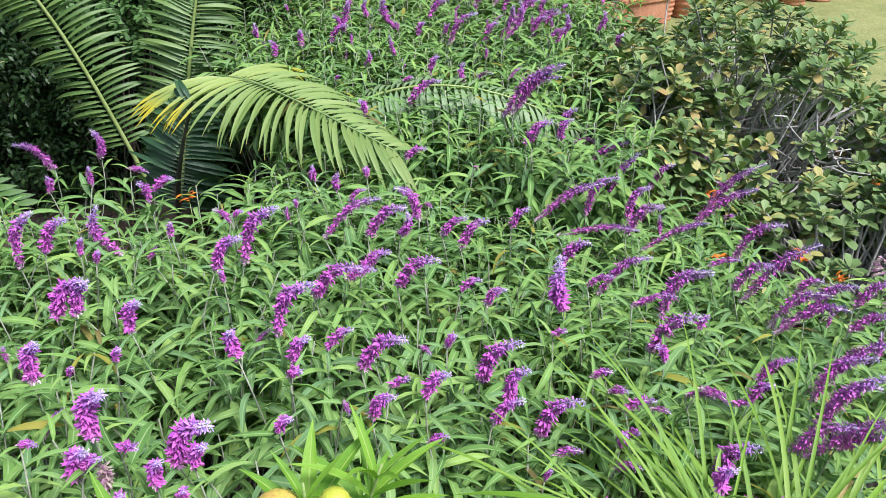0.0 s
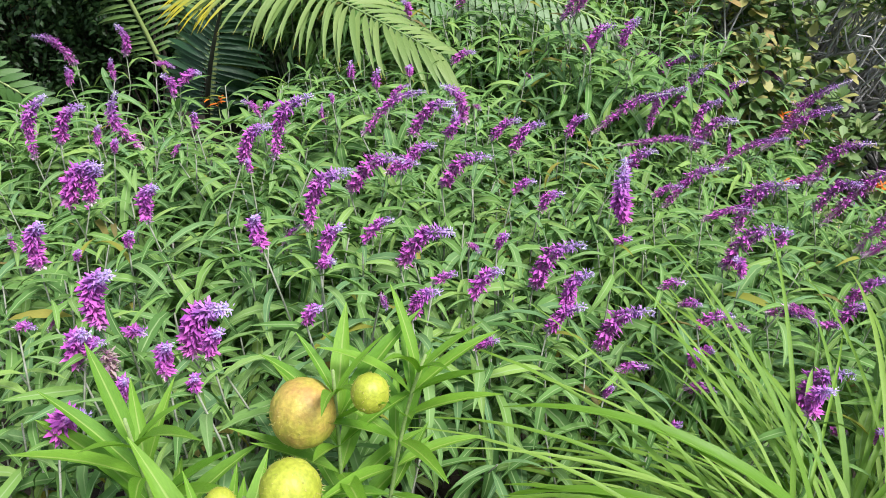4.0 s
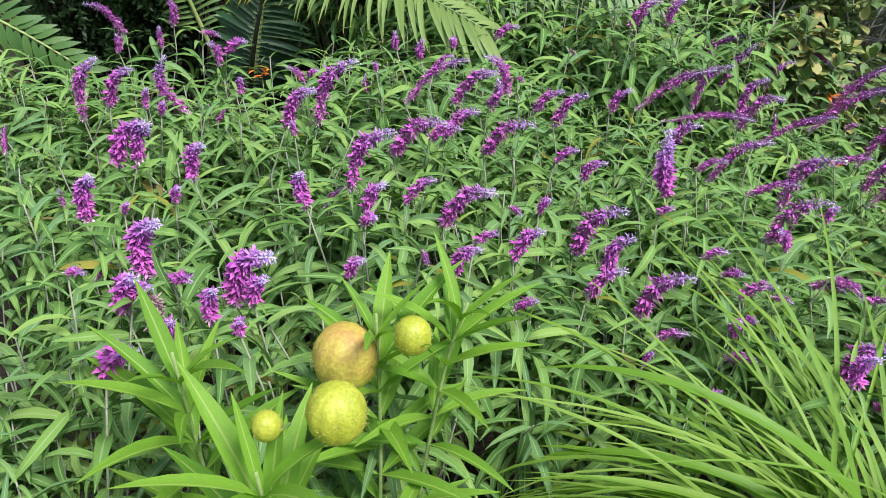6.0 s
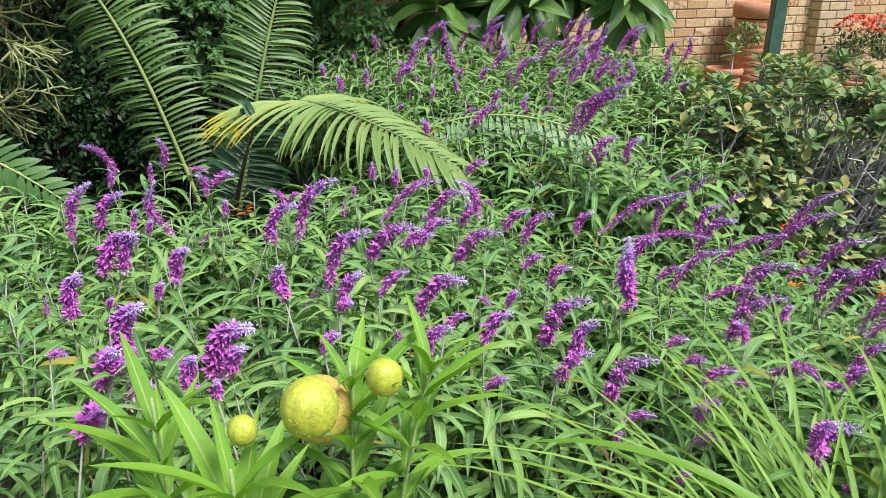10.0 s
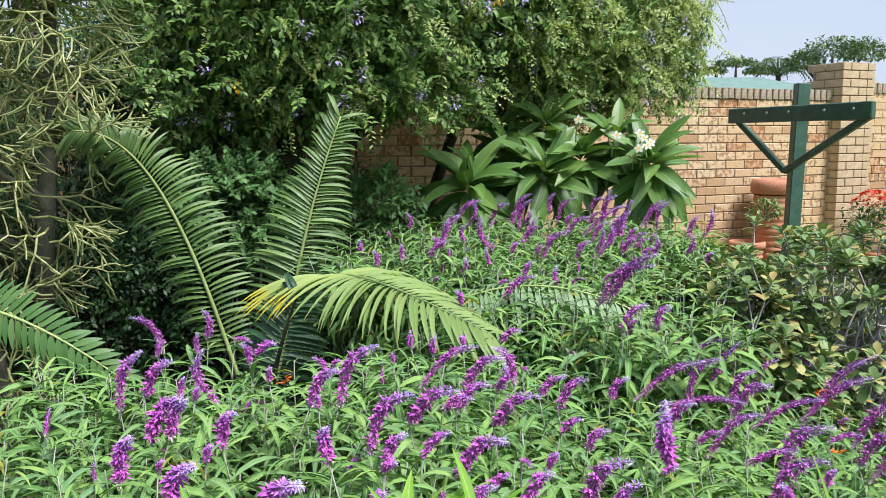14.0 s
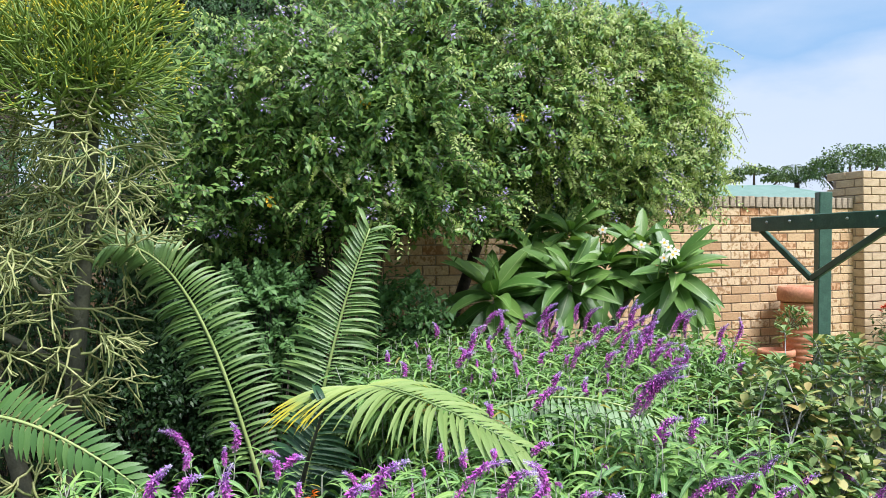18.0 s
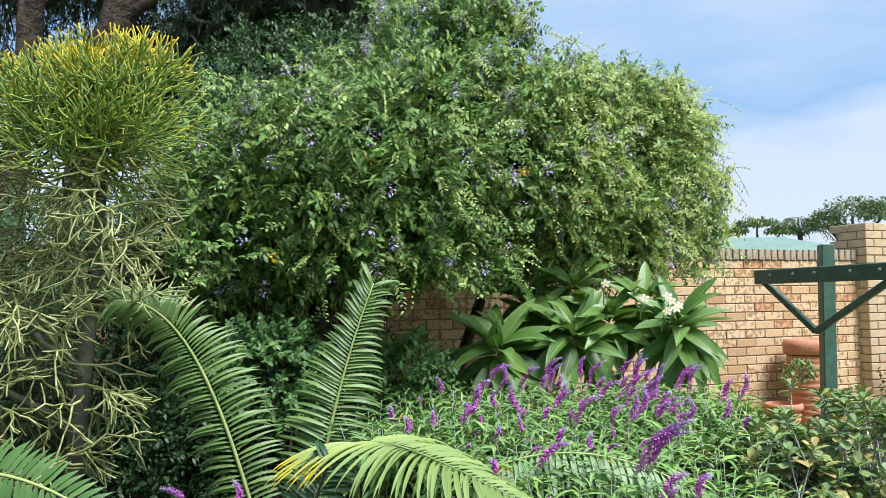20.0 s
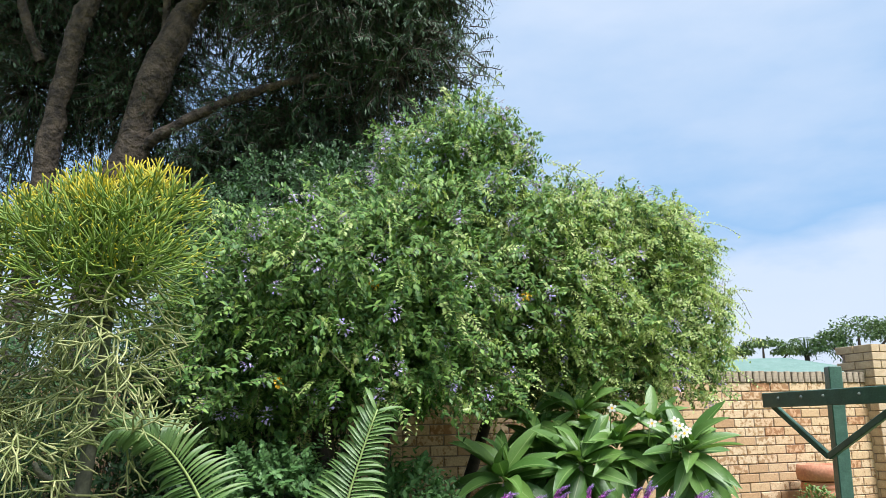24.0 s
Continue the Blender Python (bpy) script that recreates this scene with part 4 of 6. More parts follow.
salvia(-1.2, 2.6, [(-0.96, 2.83, 0.88, -1.07, 2.81, 0.98), (-0.83, 2.92, 0.88, -0.84, 2.90, 0.99), (-0.90, 2.60, 0.90, -0.89, 2.58, 0.96)], "front")
salvia(-0.85, 2.2, [(-0.78, 2.64, 0.90, -0.77, 2.62, 0.97, 0.6), (-0.87, 2.22, 0.84, -0.79, 2.20, 1.02, 1.1), (-0.80, 2.23, 0.88, -0.71, 2.21, 0.99), (-0.68, 2.17, 0.90, -0.66, 2.15, 0.96, 0.6), (-0.62, 2.11, 0.91, -0.60, 2.09, 0.95, 0.8)], "front")
salvia(-0.8, 1.55, [(-0.63, 1.64, 0.88, -0.59, 1.62, 0.99, 1.3), (-0.53, 1.59, 0.93, -0.51, 1.57, 0.96, 0.5)], "front")
salvia(-0.5, 1.15, [(-0.44, 1.42, 0.90, -0.39, 1.40, 1.02, 1.4), (-0.35, 1.31, 0.97, -0.31, 1.29, 0.98, 0.9), (-0.43, 1.29, 0.92, -0.39, 1.27, 1.00, 1.3), (-0.41, 1.29, 0.95, -0.37, 1.27, 0.98), (-0.32, 1.18, 0.95, -0.30, 1.16, 1.00), (-0.39, 1.11, 0.94, -0.33, 1.09, 1.00, 1.3), (-0.55, 1.37, 0.94, -0.51, 1.35, 0.95, 0.6)], "front")
salvia(-0.4, 1.8, [(-0.66, 1.89, 0.88, -0.56, 1.87, 0.99, 1.4), (-0.61, 1.89, 0.89, -0.56, 1.87, 0.98, 1.2), (-0.45, 1.77, 0.91, -0.41, 1.75, 1.00, 1.1), (-0.29, 2.00, 0.93, -0.21, 1.98, 1.03), (-0.25, 1.89, 0.96, -0.25, 1.87, 1.00, 0.6), (-0.44, 1.62, 0.94, -0.42, 1.60, 0.98, 0.8), (-0.10, 1.75, 0.96, -0.09, 1.73, 1.01, 0.5)], "front")
salvia(-0.4, 2.4, [(-0.66, 2.67, 0.94, -0.60, 2.65, 0.93, 0.7), (-0.57, 2.50, 0.90, -0.59, 2.48, 0.97), (-0.56, 2.54, 0.92, -0.49, 2.52, 0.96), (-0.60, 2.25, 0.85, -0.63, 2.23, 1.02, 1.1), (-0.44, 2.20, 0.93, -0.43, 2.18, 0.98, 0.8), (-0.28, 2.23, 0.95, -0.32, 2.21, 1.00, 0.6)], "front")
salvia(-0.05, 1.45, [(-0.18, 1.59, 0.95, -0.18, 1.57, 1.03, 1.2), (-0.11, 1.71, 0.92, -0.01, 1.69, 1.06, 1.2), (-0.06, 1.55, 0.96, -0.02, 1.53, 1.03), (-0.06, 1.48, 0.98, -0.03, 1.46, 1.00), (0.01, 1.59, 0.96, 0.07, 1.57, 1.02, 0.7), (0.08, 1.54, 0.94, 0.18, 1.52, 1.02, 1.1), (-0.07, 1.33, 0.97, -0.04, 1.31, 1.01), (0.14, 1.45, 0.96, 0.18, 1.43, 0.99, 0.7), (0.10, 1.40, 0.93, 0.15, 1.38, 0.99), (0.05, 1.39, 0.98, 0.06, 1.37, 0.96, 0.5)], "front")
salvia(0, 2.1, [(-0.27, 2.23, 0.97, -0.24, 2.21, 0.99, 0.6), (-0.23, 2.08, 0.90, -0.12, 2.06, 1.07, 1.3), (-0.03, 1.82, 0.95, 0.09, 1.80, 1.03, 1.2), (0.05, 1.86, 0.97, 0.12, 1.84, 1.00), (0.08, 1.91, 0.95, 0.16, 1.89, 1.02), (0.17, 1.91, 0.91, 0.28, 1.89, 0.99, 1.1), (0.10, 2.15, 0.93, 0.21, 2.13, 1.02), (-0.02, 2.15, 0.93, 0.14, 2.13, 1.05, 0.8), (-0.10, 2.27, 0.97, -0.10, 2.25, 1.00, 0.5), (0.05, 2.30, 0.97, 0.10, 2.28, 1.01, 0.5)], "front")
salvia(0.4, 1.6, [(0.33, 1.89, 0.90, 0.38, 1.87, 0.94, 0.7), (0.39, 1.87, 0.87, 0.44, 1.85, 0.92), (0.34, 1.59, 0.85, 0.43, 1.57, 0.96, 1.2), (0.27, 1.63, 0.92, 0.29, 1.61, 0.96, 0.8), (0.21, 1.46, 0.92, 0.26, 1.44, 0.99), (0.35, 1.46, 0.84, 0.41, 1.44, 0.91), (0.39, 1.51, 0.85, 0.43, 1.49, 0.95), (0.45, 1.47, 0.79, 0.54, 1.45, 0.89, 1.2), (0.59, 1.57, 0.86, 0.62, 1.55, 0.88, 0.7), (0.62, 1.54, 0.84, 0.65, 1.52, 0.85, 0.7), (0.53, 1.72, 0.87, 0.56, 1.70, 0.89, 0.7), (0.21, 1.58, 0.96, 0.23, 1.56, 0.95, 0.5)], "front")
salvia(0.4, 2.3, [(0.19, 2.16, 0.92, 0.21, 2.14, 1.00), (0.25, 2.30, 0.90, 0.18, 2.28, 1.01), (0.31, 2.21, 0.89, 0.38, 2.19, 0.95), (0.36, 2.19, 0.86, 0.44, 2.17, 0.95), (0.53, 2.33, 0.84, 0.58, 2.31, 0.91), (0.27, 2.32, 0.94, 0.29, 2.30, 0.93, 0.5), (0.66, 2.27, 0.84, 0.86, 2.25, 0.85, 0.6)], "front")
salvia(0.8, 1.8, [(0.64, 2.12, 0.82, 0.70, 2.10, 0.89), (0.61, 1.94, 0.79, 0.59, 1.92, 0.94, 1.5), (0.68, 1.98, 0.84, 0.73, 1.96, 0.87, 0.6), (0.72, 2.01, 0.79, 0.83, 1.99, 0.89, 0.8), (0.78, 1.90, 0.82, 0.87, 1.88, 0.85, 0.5), (0.87, 1.93, 0.76, 0.97, 1.91, 0.88, 1.4), (0.78, 1.74, 0.79, 0.87, 1.72, 0.88, 1.2), (0.79, 1.66, 0.82, 0.76, 1.64, 0.87, 0.6), (0.93, 1.81, 0.80, 0.94, 1.79, 0.84, 0.8), (0.82, 1.52, 0.85, 0.87, 1.50, 0.82, 0.6)], "front")
salvia(0.85, 2.55, [(0.63, 2.46, 0.79, 0.80, 2.44, 0.90, 0.9), (0.81, 2.52, 0.77, 0.89, 2.50, 0.89), (0.92, 2.66, 0.73, 1.00, 2.64, 0.90, 0.8), (0.95, 2.51, 0.76, 1.00, 2.49, 0.86, 0.8), (0.91, 2.39, 0.77, 1.00, 2.37, 0.85, 1.1), (0.72, 3.00, 0.86, 0.76, 2.98, 0.92), (0.63, 2.67, 0.97, 0.70, 2.65, 1.04)], "front")
salvia(1.2, 2.1, [(0.92, 2.27, 0.77, 1.08, 2.25, 0.85, 0.6), (1.09, 2.15, 0.78, 1.16, 2.13, 0.80, 0.5), (1.22, 2.28, 0.71, 1.34, 2.26, 0.82, 1.2), (1.13, 2.06, 0.75, 1.21, 2.04, 0.82), (1.17, 2.08, 0.69, 1.33, 2.06, 0.85, 1.2), (1.31, 2.04, 0.75, 1.36, 2.02, 0.78), (1.16, 1.89, 0.73, 1.28, 1.87, 0.82, 1.2), (1.15, 1.84, 0.75, 1.30, 1.82, 0.81)], "front")
salvia(1.1, 1.45, [(0.71, 1.51, 0.81, 0.74, 1.49, 0.81, 0.5), (0.80, 1.55, 0.81, 0.85, 1.53, 0.81, 0.7), (0.91, 1.54, 0.78, 0.94, 1.52, 0.79, 0.7), (0.97, 1.57, 0.76, 1.00, 1.55, 0.81, 0.8), (0.85, 1.43, 0.66, 0.91, 1.41, 0.75, 1.3), (0.90, 1.38, 0.65, 0.91, 1.36, 0.66, 0.7), (1.16, 1.65, 0.72, 1.31, 1.63, 0.83, 1.1), (1.13, 1.59, 0.73, 1.23, 1.57, 0.84, 1.1), (1.08, 1.49, 0.72, 1.19, 1.47, 0.86, 1.1), (1.00, 1.38, 0.76, 1.16, 1.36, 0.84), (0.97, 1.38, 0.78, 1.07, 1.36, 0.84), (1.01, 1.63, 0.77, 1.07, 1.61, 0.83, 0.7), (1.12, 1.52, 0.76, 1.21, 1.50, 0.82), (1.07, 1.38, 0.78, 1.15, 1.36, 0.81)], "front")
salvia(0.5, 1.2, [(0.21, 1.38, 0.87, 0.25, 1.36, 0.90, 0.7), (0.48, 1.42, 0.78, 0.53, 1.40, 0.80, 0.8), (0.61, 1.41, 0.74, 0.65, 1.39, 0.75, 0.8), (0.65, 1.51, 0.81, 0.70, 1.49, 0.84, 0.7), (0.63, 1.45, 0.76, 0.63, 1.43, 0.80), (0.65, 1.46, 0.78, 0.66, 1.44, 0.80, 0.7), (0.45, 1.38, 0.75, 0.46, 1.36, 0.79, 0.5), (0.57, 1.35, 0.69, 0.58, 1.33, 0.72, 0.6), (0.76, 1.25, 0.82, 0.77, 1.23, 0.88)], "front")
salvia(-0.15, 1.05, [(-0.27, 1.23, 0.95, -0.25, 1.21, 1.02), (-0.25, 1.29, 0.94, -0.17, 1.27, 1.04, 1.4), (-0.21, 1.26, 0.96, -0.18, 1.24, 1.02), (-0.21, 1.17, 0.97, -0.20, 1.15, 1.01, 0.8)], "front")
salvia(-0.85, 1, [], "front")
salvia(0.15, 2.75, [(0.01, 2.40, 0.96, 0.02, 2.38, 1.02), (0.10, 2.47, 0.97, 0.10, 2.45, 1.00), (-0.06, 2.47, 0.96, -0.06, 2.45, 1.02), (0.23, 2.71, 0.92, 0.30, 2.69, 0.96), (0.46, 2.69, 0.89, 0.48, 2.67, 0.88, 0.5), (0.10, 2.96, 0.99, 0.08, 2.94, 1.05)], "front")
salvia(1.15, 2.75, [(0.87, 2.87, 0.76, 1.02, 2.85, 0.87), (1.09, 2.87, 0.79, 1.17, 2.85, 0.78, 0.7), (1.11, 2.76, 0.75, 1.17, 2.74, 0.83, 0.7), (1.22, 2.61, 0.66, 1.40, 2.59, 0.86, 0.9), (1.17, 2.51, 0.71, 1.34, 2.49, 0.83), (0.88, 3.00, 0.84, 0.95, 2.98, 0.84, 0.7), (0.83, 3.00, 0.87, 0.87, 2.98, 0.96), (1.32, 3.00, 0.79, 1.40, 2.98, 0.75, 0.5), (1.35, 2.74, 0.77, 1.38, 2.72, 0.75, 0.5)], "front")
salvia(-0.25, 3.75, [(-0.04, 3.68, 1.07, 0.04, 3.66, 1.14), (-0.00, 3.85, 1.08, -0.03, 3.83, 1.14), (-0.36, 3.75, 1.07, -0.36, 3.73, 1.14), (-0.26, 3.54, 1.05, -0.28, 3.52, 1.12), (-0.16, 3.66, 1.06, -0.16, 3.64, 1.13), (-0.25, 4.10, 1.11, -0.26, 4.08, 1.14, 0.6)], "back")
salvia(0.2, 3.95, [(-0.16, 4.31, 1.13, -0.18, 4.29, 1.22), (0.03, 4.10, 1.11, 0.10, 4.08, 1.22), (0.12, 3.97, 1.10, 0.12, 3.95, 1.18), (0.25, 3.79, 1.08, 0.20, 3.77, 1.25, 1.2), (0.39, 4.45, 1.14, 0.41, 4.43, 1.21)], "back")
salvia(0.55, 3.55, [(0.46, 3.58, 1.06, 0.58, 3.56, 1.20, 1.1), (0.62, 3.63, 1.06, 0.68, 3.61, 1.15), (0.34, 3.74, 1.07, 0.37, 3.72, 1.13), (0.54, 3.26, 1.02, 0.60, 3.24, 1.04, 0.7), (0.45, 3.74, 1.07, 0.48, 3.72, 1.12, 0.6)], "back")
salvia(0.85, 4.15, [(0.40, 4.50, 1.15, 0.50, 4.48, 1.30), (0.46, 4.45, 1.14, 0.48, 4.43, 1.22), (0.62, 4.37, 1.14, 0.72, 4.35, 1.29), (0.66, 4.29, 1.13, 0.70, 4.27, 1.21), (0.82, 4.50, 1.21, 0.88, 4.48, 1.28), (0.72, 4.09, 1.11, 0.93, 4.07, 1.27), (0.63, 4.09, 1.11, 0.75, 4.07, 1.21), (0.92, 3.96, 1.10, 0.96, 3.94, 1.17), (0.88, 4.20, 1.12, 0.96, 4.18, 1.20), (0.76, 4.03, 1.10, 0.83, 4.01, 1.19), (0.79, 4.37, 1.14, 0.86, 4.35, 1.21), (0.95, 4.50, 1.17, 0.99, 4.48, 1.23)], "back")
salvia(0.95, 3.65, [(0.84, 3.73, 1.07, 0.96, 3.71, 1.17), (0.79, 3.85, 1.08, 0.89, 3.83, 1.19), (0.92, 3.84, 1.08, 0.99, 3.82, 1.13), (1.14, 3.73, 1.07, 1.16, 3.71, 1.16), (1.17, 3.52, 1.05, 1.19, 3.50, 1.11), (0.89, 3.60, 1.06, 0.96, 3.58, 1.12), (1.03, 3.96, 1.10, 1.05, 3.94, 1.14)], "back")
salvia(0.25, 3.2, [(0.23, 3.48, 1.05, 0.21, 3.46, 1.14, 0.7), (0.36, 3.28, 1.03, 0.39, 3.26, 1.11), (0.26, 3.03, 1.00, 0.38, 3.01, 1.09), (0.48, 3.21, 1.02, 0.48, 3.19, 1.10), (0.25, 3.24, 1.02, 0.29, 3.22, 1.04, 0.7), (0.11, 3.39, 1.04, 0.12, 3.37, 1.11, 0.8), (-0.01, 3.26, 1.03, 0.01, 3.24, 1.05, 0.5)], "back")
salvia(0.75, 2.95, [(0.57, 2.78, 1.03, 0.73, 2.76, 1.19, 1.4), (0.62, 2.78, 1.06, 0.77, 2.76, 1.21, 1.4), (0.60, 2.78, 1.04, 0.76, 2.76, 1.17, 1.2), (0.75, 2.70, 0.97, 0.79, 2.68, 1.05)], "back")
salvia(1.55, 1.95, [(1.29, 1.94, 0.72, 1.39, 1.92, 0.81), (1.35, 1.83, 0.75, 1.43, 1.81, 0.79), (1.45, 1.97, 0.73, 1.52, 1.95, 0.80)], "front")
for x, y, count in ((-0.05, 4.35, 2), (0.45, 4.4, 4), (1.05, 4.3, 8), (0.85, 3.85, 5), (0.0, 3.5, 1), (0.45, 3.75, 2)):
    extra = []
    for _ in range(count):
        bx, by = x + rng.uniform(-0.3, 0.3), y + rng.uniform(-0.25, 0.25)
        ln, lean = rng.uniform(0.09, 0.22), rng.uniform(0.2, 0.85)
        bz = 1.05 + 0.1 * (by - 3.5) + rng.uniform(-0.05, 0.04)
        extra.append((bx, by, bz, bx + ln * lean, by - 0.02, bz + ln * math.sqrt(1 - lean * lean)))
    salvia(x, y, extra, "back")
sage_fade = salvia(-0.2, 0.85, [], "front")
part("flower_spike", FADED, sage_fade, "faded pinkish flower spike", basis=Matrix.Translation((-0.385, 1.28, 0.89)))


# ---- balloon milkweed ----
balloon = thing("balloon_plant", (-0.08, 0.9, 0.05), "balloon milkweed with bristly yellow-green pods and lance leaves", "plant")


def balloon_stem(pts, leaves, start=0.35, size=0.12, spread=1.0):
    pts = bezier(*pts, 20)
    part("stalk", mesh_of("stalk", *tube(pts, np.linspace(0.005, 0.0022, 20), 7), BALLOON_STEM), balloon)
    tan = unit(np.gradient(pts, axis=0))
    for k in range(leaves):
        f = start + (1 - start) * ((k + 0.5) / leaves) ** 0.8
        i = min(19, int(f * 19))
        a = k * 2.4 + rng.normal(0, 0.25)
        high = (f - start) / (1 - start)
        d = unit(np.array([math.cos(a), math.sin(a), 0]) * spread + tan[i] * (0.35 + 1.3 * high**2))
        s = 1.5 * size * rng.uniform(0.8, 1.15) * (1 - 0.35 * max(0, high - 0.75) / 0.25)
        part("leaf", leaf_mesh(BALLOON_LEAF, (0.2, 0.45, 0.7)[k % 3], "lance", 0.5, 6, 0.16), balloon, basis=leaf_pose(pts[i], d, (0, 0, 1), s, s * rng.uniform(0.125, 0.16)))


ROOT = (-0.1, 0.92, 0.03)
balloon_stem((ROOT, (-0.1, 0.95, 0.4), (-0.09, 0.82, 0.85), (-0.085, 0.765, 1.13)), 30, 0.62, 0.12)
balloon_stem((ROOT, (-0.2, 1.0, 0.4), (-0.25, 1.05, 0.7), (-0.25, 1.02, 1.06)), 30, 0.55, 0.13)
balloon_stem((ROOT, (0.0, 1.05, 0.4), (0.0, 1.1, 0.8), (0.0, 1.08, 1.08)), 24, 0.6, 0.115)
balloon_stem((ROOT, (0.05, 1.05, 0.45), (0.05, 1.1, 0.9), (0.12, 1.12, 1.07)), 24, 0.6, 0.105)
balloon_stem((ROOT, (-0.2, 0.85, 0.4), (-0.28, 0.8, 0.7), (-0.31, 0.82, 0.9)), 24, 0.5, 0.125)
balloon_stem((ROOT, (-0.05, 0.8, 0.4), (-0.02, 0.75, 0.7), (0.0, 0.74, 0.92)), 22, 0.5, 0.12)
balloon_stem((ROOT, (-0.1, 0.8, 0.4), (-0.16, 0.72, 0.7), (-0.18, 0.72, 0.96)), 22, 0.5, 0.12)


def pod(c, r, mat, label):
    """A swollen ribbed pod with soft bristles."""
    ribs = 9
    o = [(max(0.0002, r * max(0.0, math.sin(f * math.pi)) ** 0.85 * (1.0 - 0.06 * f)), -r * 1.02 * math.cos(f * math.pi)) for f in np.linspace(0.0, 1.0, 24)]
    v, q, uv = lathe(o, 54)
    a = np.arctan2(v[:, 1], v[:, 0])
    v[:, :2] *= (1 - 0.045 * np.abs(np.cos(a * ribs / 2)) ** 6)[:, None]
    body = part("pod", mesh_of("pod", v + np.array(c), q, uv, mat), balloon, label)
    n = 240
    d = ball_dirs(n)
    part("bristles", mesh_of("bristles", *sticks(c + d * r * 0.97, c + d * r * 0.97 + unit(d + rng.normal(0, 0.5, (n, 3)) + [0, 0, 0.3]) * r * 0.11, 0.00028, 0.0001, 3), BRISTLE), body, kind="stuff")
    part("pod_stalk", mesh_of("pod_stalk", *tube(np.array([np.array(c) + [0.0, 0.0, -r * 0.95], np.array(c) + [0.005, 0.01, -r * 1.3], np.array(c) + [0.015, 0.03, -r * 1.7]]), 0.0022, 6), BALLOON_STEM), body)


pod(np.array([-0.043, 1.079, 1.009]), 0.0461, BALLOON_RIPE, "ripening orange-brown bristly pod")
pod(np.array([-0.009, 0.789, 1.185]), 0.0295, BALLOON_FRUIT, "yellow-green bristly pod")
pod(np.array([-0.082, 0.810, 1.146]), 0.0155, BALLOON_FRUIT, "small yellow pod")
pod(np.array([0.050, 1.029, 1.086]), 0.0246, BALLOON_FRUIT, "small round yellow-green pod")

# ---- strap-leaved clump ----
strap = thing("strap_leaf_plant", (0.70, 1.0, 0.04), "clump of arching bright green strap leaves and fine grass blades", "plant")
for k in range(30):
    a = radians(rng.uniform(140, 235)) if k < 24 else radians(rng.uniform(-80, 80))
    d = np.array([math.cos(a), 0.55 * math.sin(a), rng.uniform(0.7, 1.7)])
    p = np.array([0.76, 1.04, 0.5]) + rng.normal(0, 0.03, 3)
    s = rng.uniform(0.55, 0.75)
    part("strap_leaf", leaf_mesh(STRAP, (1.25, 1.5, 1.75)[k % 3], "strap", 0.5, 12, 0.05), strap, basis=leaf_pose(p, d, (0, 0, 1), s, rng.uniform(0.02, 0.031)))
part("clump_base", mesh_of("clump_base", *tube(np.array([[0.76, 1.04, 0.0], [0.76, 1.04, 0.3], [0.76, 1.04, 0.54]]), [0.05, 0.045, 0.03], 12), DRY_BLADE), strap, "pale dry sheath at the clump's foot")
grass = thing("grass_tuft", (0.66, 1.12, 0.04), "tall fine arching grass blades growing through the flowers", "grass")
for k in range(300):
    a = rng.uniform(0, 6.283)
    d = np.array([math.cos(a) - 0.15, math.sin(a) * 0.7, rng.uniform(1.3, 4.0)])
    p = np.array([rng.normal(0.80, 0.06), rng.normal(1.08, 0.05), rng.uniform(0.36, 0.5)])
    part("grass_blade", leaf_mesh(DRY_BLADE if k % 70 == 3 else BLADE, (1.2, 1.6, 2.0, 2.4)[k % 4], "strap", 0.6, 12, 0.01), grass, basis=leaf_pose(p, d, (0, 0, 1), rng.uniform(0.55, 0.9), rng.uniform(0.006, 0.013)))

part("clump_base", mesh_of("clump_base", *tube(np.array([[0.80, 1.08, 0.0], [0.80, 1.08, 0.3], [0.80, 1.08, 0.5]]), [0.07, 0.065, 0.045], 12), DRY_BLADE), grass, "dry sheaths at the tuft's foot")

# dry tangle under the foliage
litter = thing("dry_stem_tangle", (0.3, 1.05, 0.04), "tangle of dry brown stems on the soil under the sage", "dry stems")
a = np.stack([rng.uniform(-0.1, 0.9, 160), rng.uniform(0.75, 1.3, 160), rng.uniform(0.06, 0.4, 160)], 1)
b = a + rng.normal(0, 0.13, (160, 3)) + [0, 0, 0.06]
b[:, 2] = np.maximum(b[:, 2], 0.05)
a[:40, 2] = 0.04
part("dry_stem_mass", mesh_of("dry_stem_mass", *sticks(a, b, 0.0022, 0.0012, 5), DRY_STEM), litter, kind="stuff")
for c in ((1.70, 2.08, 0.62), (1.78, 2.16, 0.66), (1.72, 2.2, 0.7), (1.84, 2.1, 0.6)):
    head = thing("dry_flower_head", c, "faded cream and brown dried flower head on a stalk", "flower", "dried flower heads")
    o = ball_dirs(70, -0.3)
    part("petals", mesh_of("petals", *blades(np.array(c) + o * 0.05, o, o * 0 + [0, 0, 1], rng.uniform(0.015, 0.025, 70), 0.016, 0.5, 2, "oval"), FADED_FLOWER), head, kind="stuff")
    part("flower_stalk", mesh_of("flower_stalk", *tube(np.array([[c[0], c[1] + 0.05, 0.03], [c[0], c[1] + 0.03, 0.3], list(c)]), 0.004, 6), DRY_STEM), head)


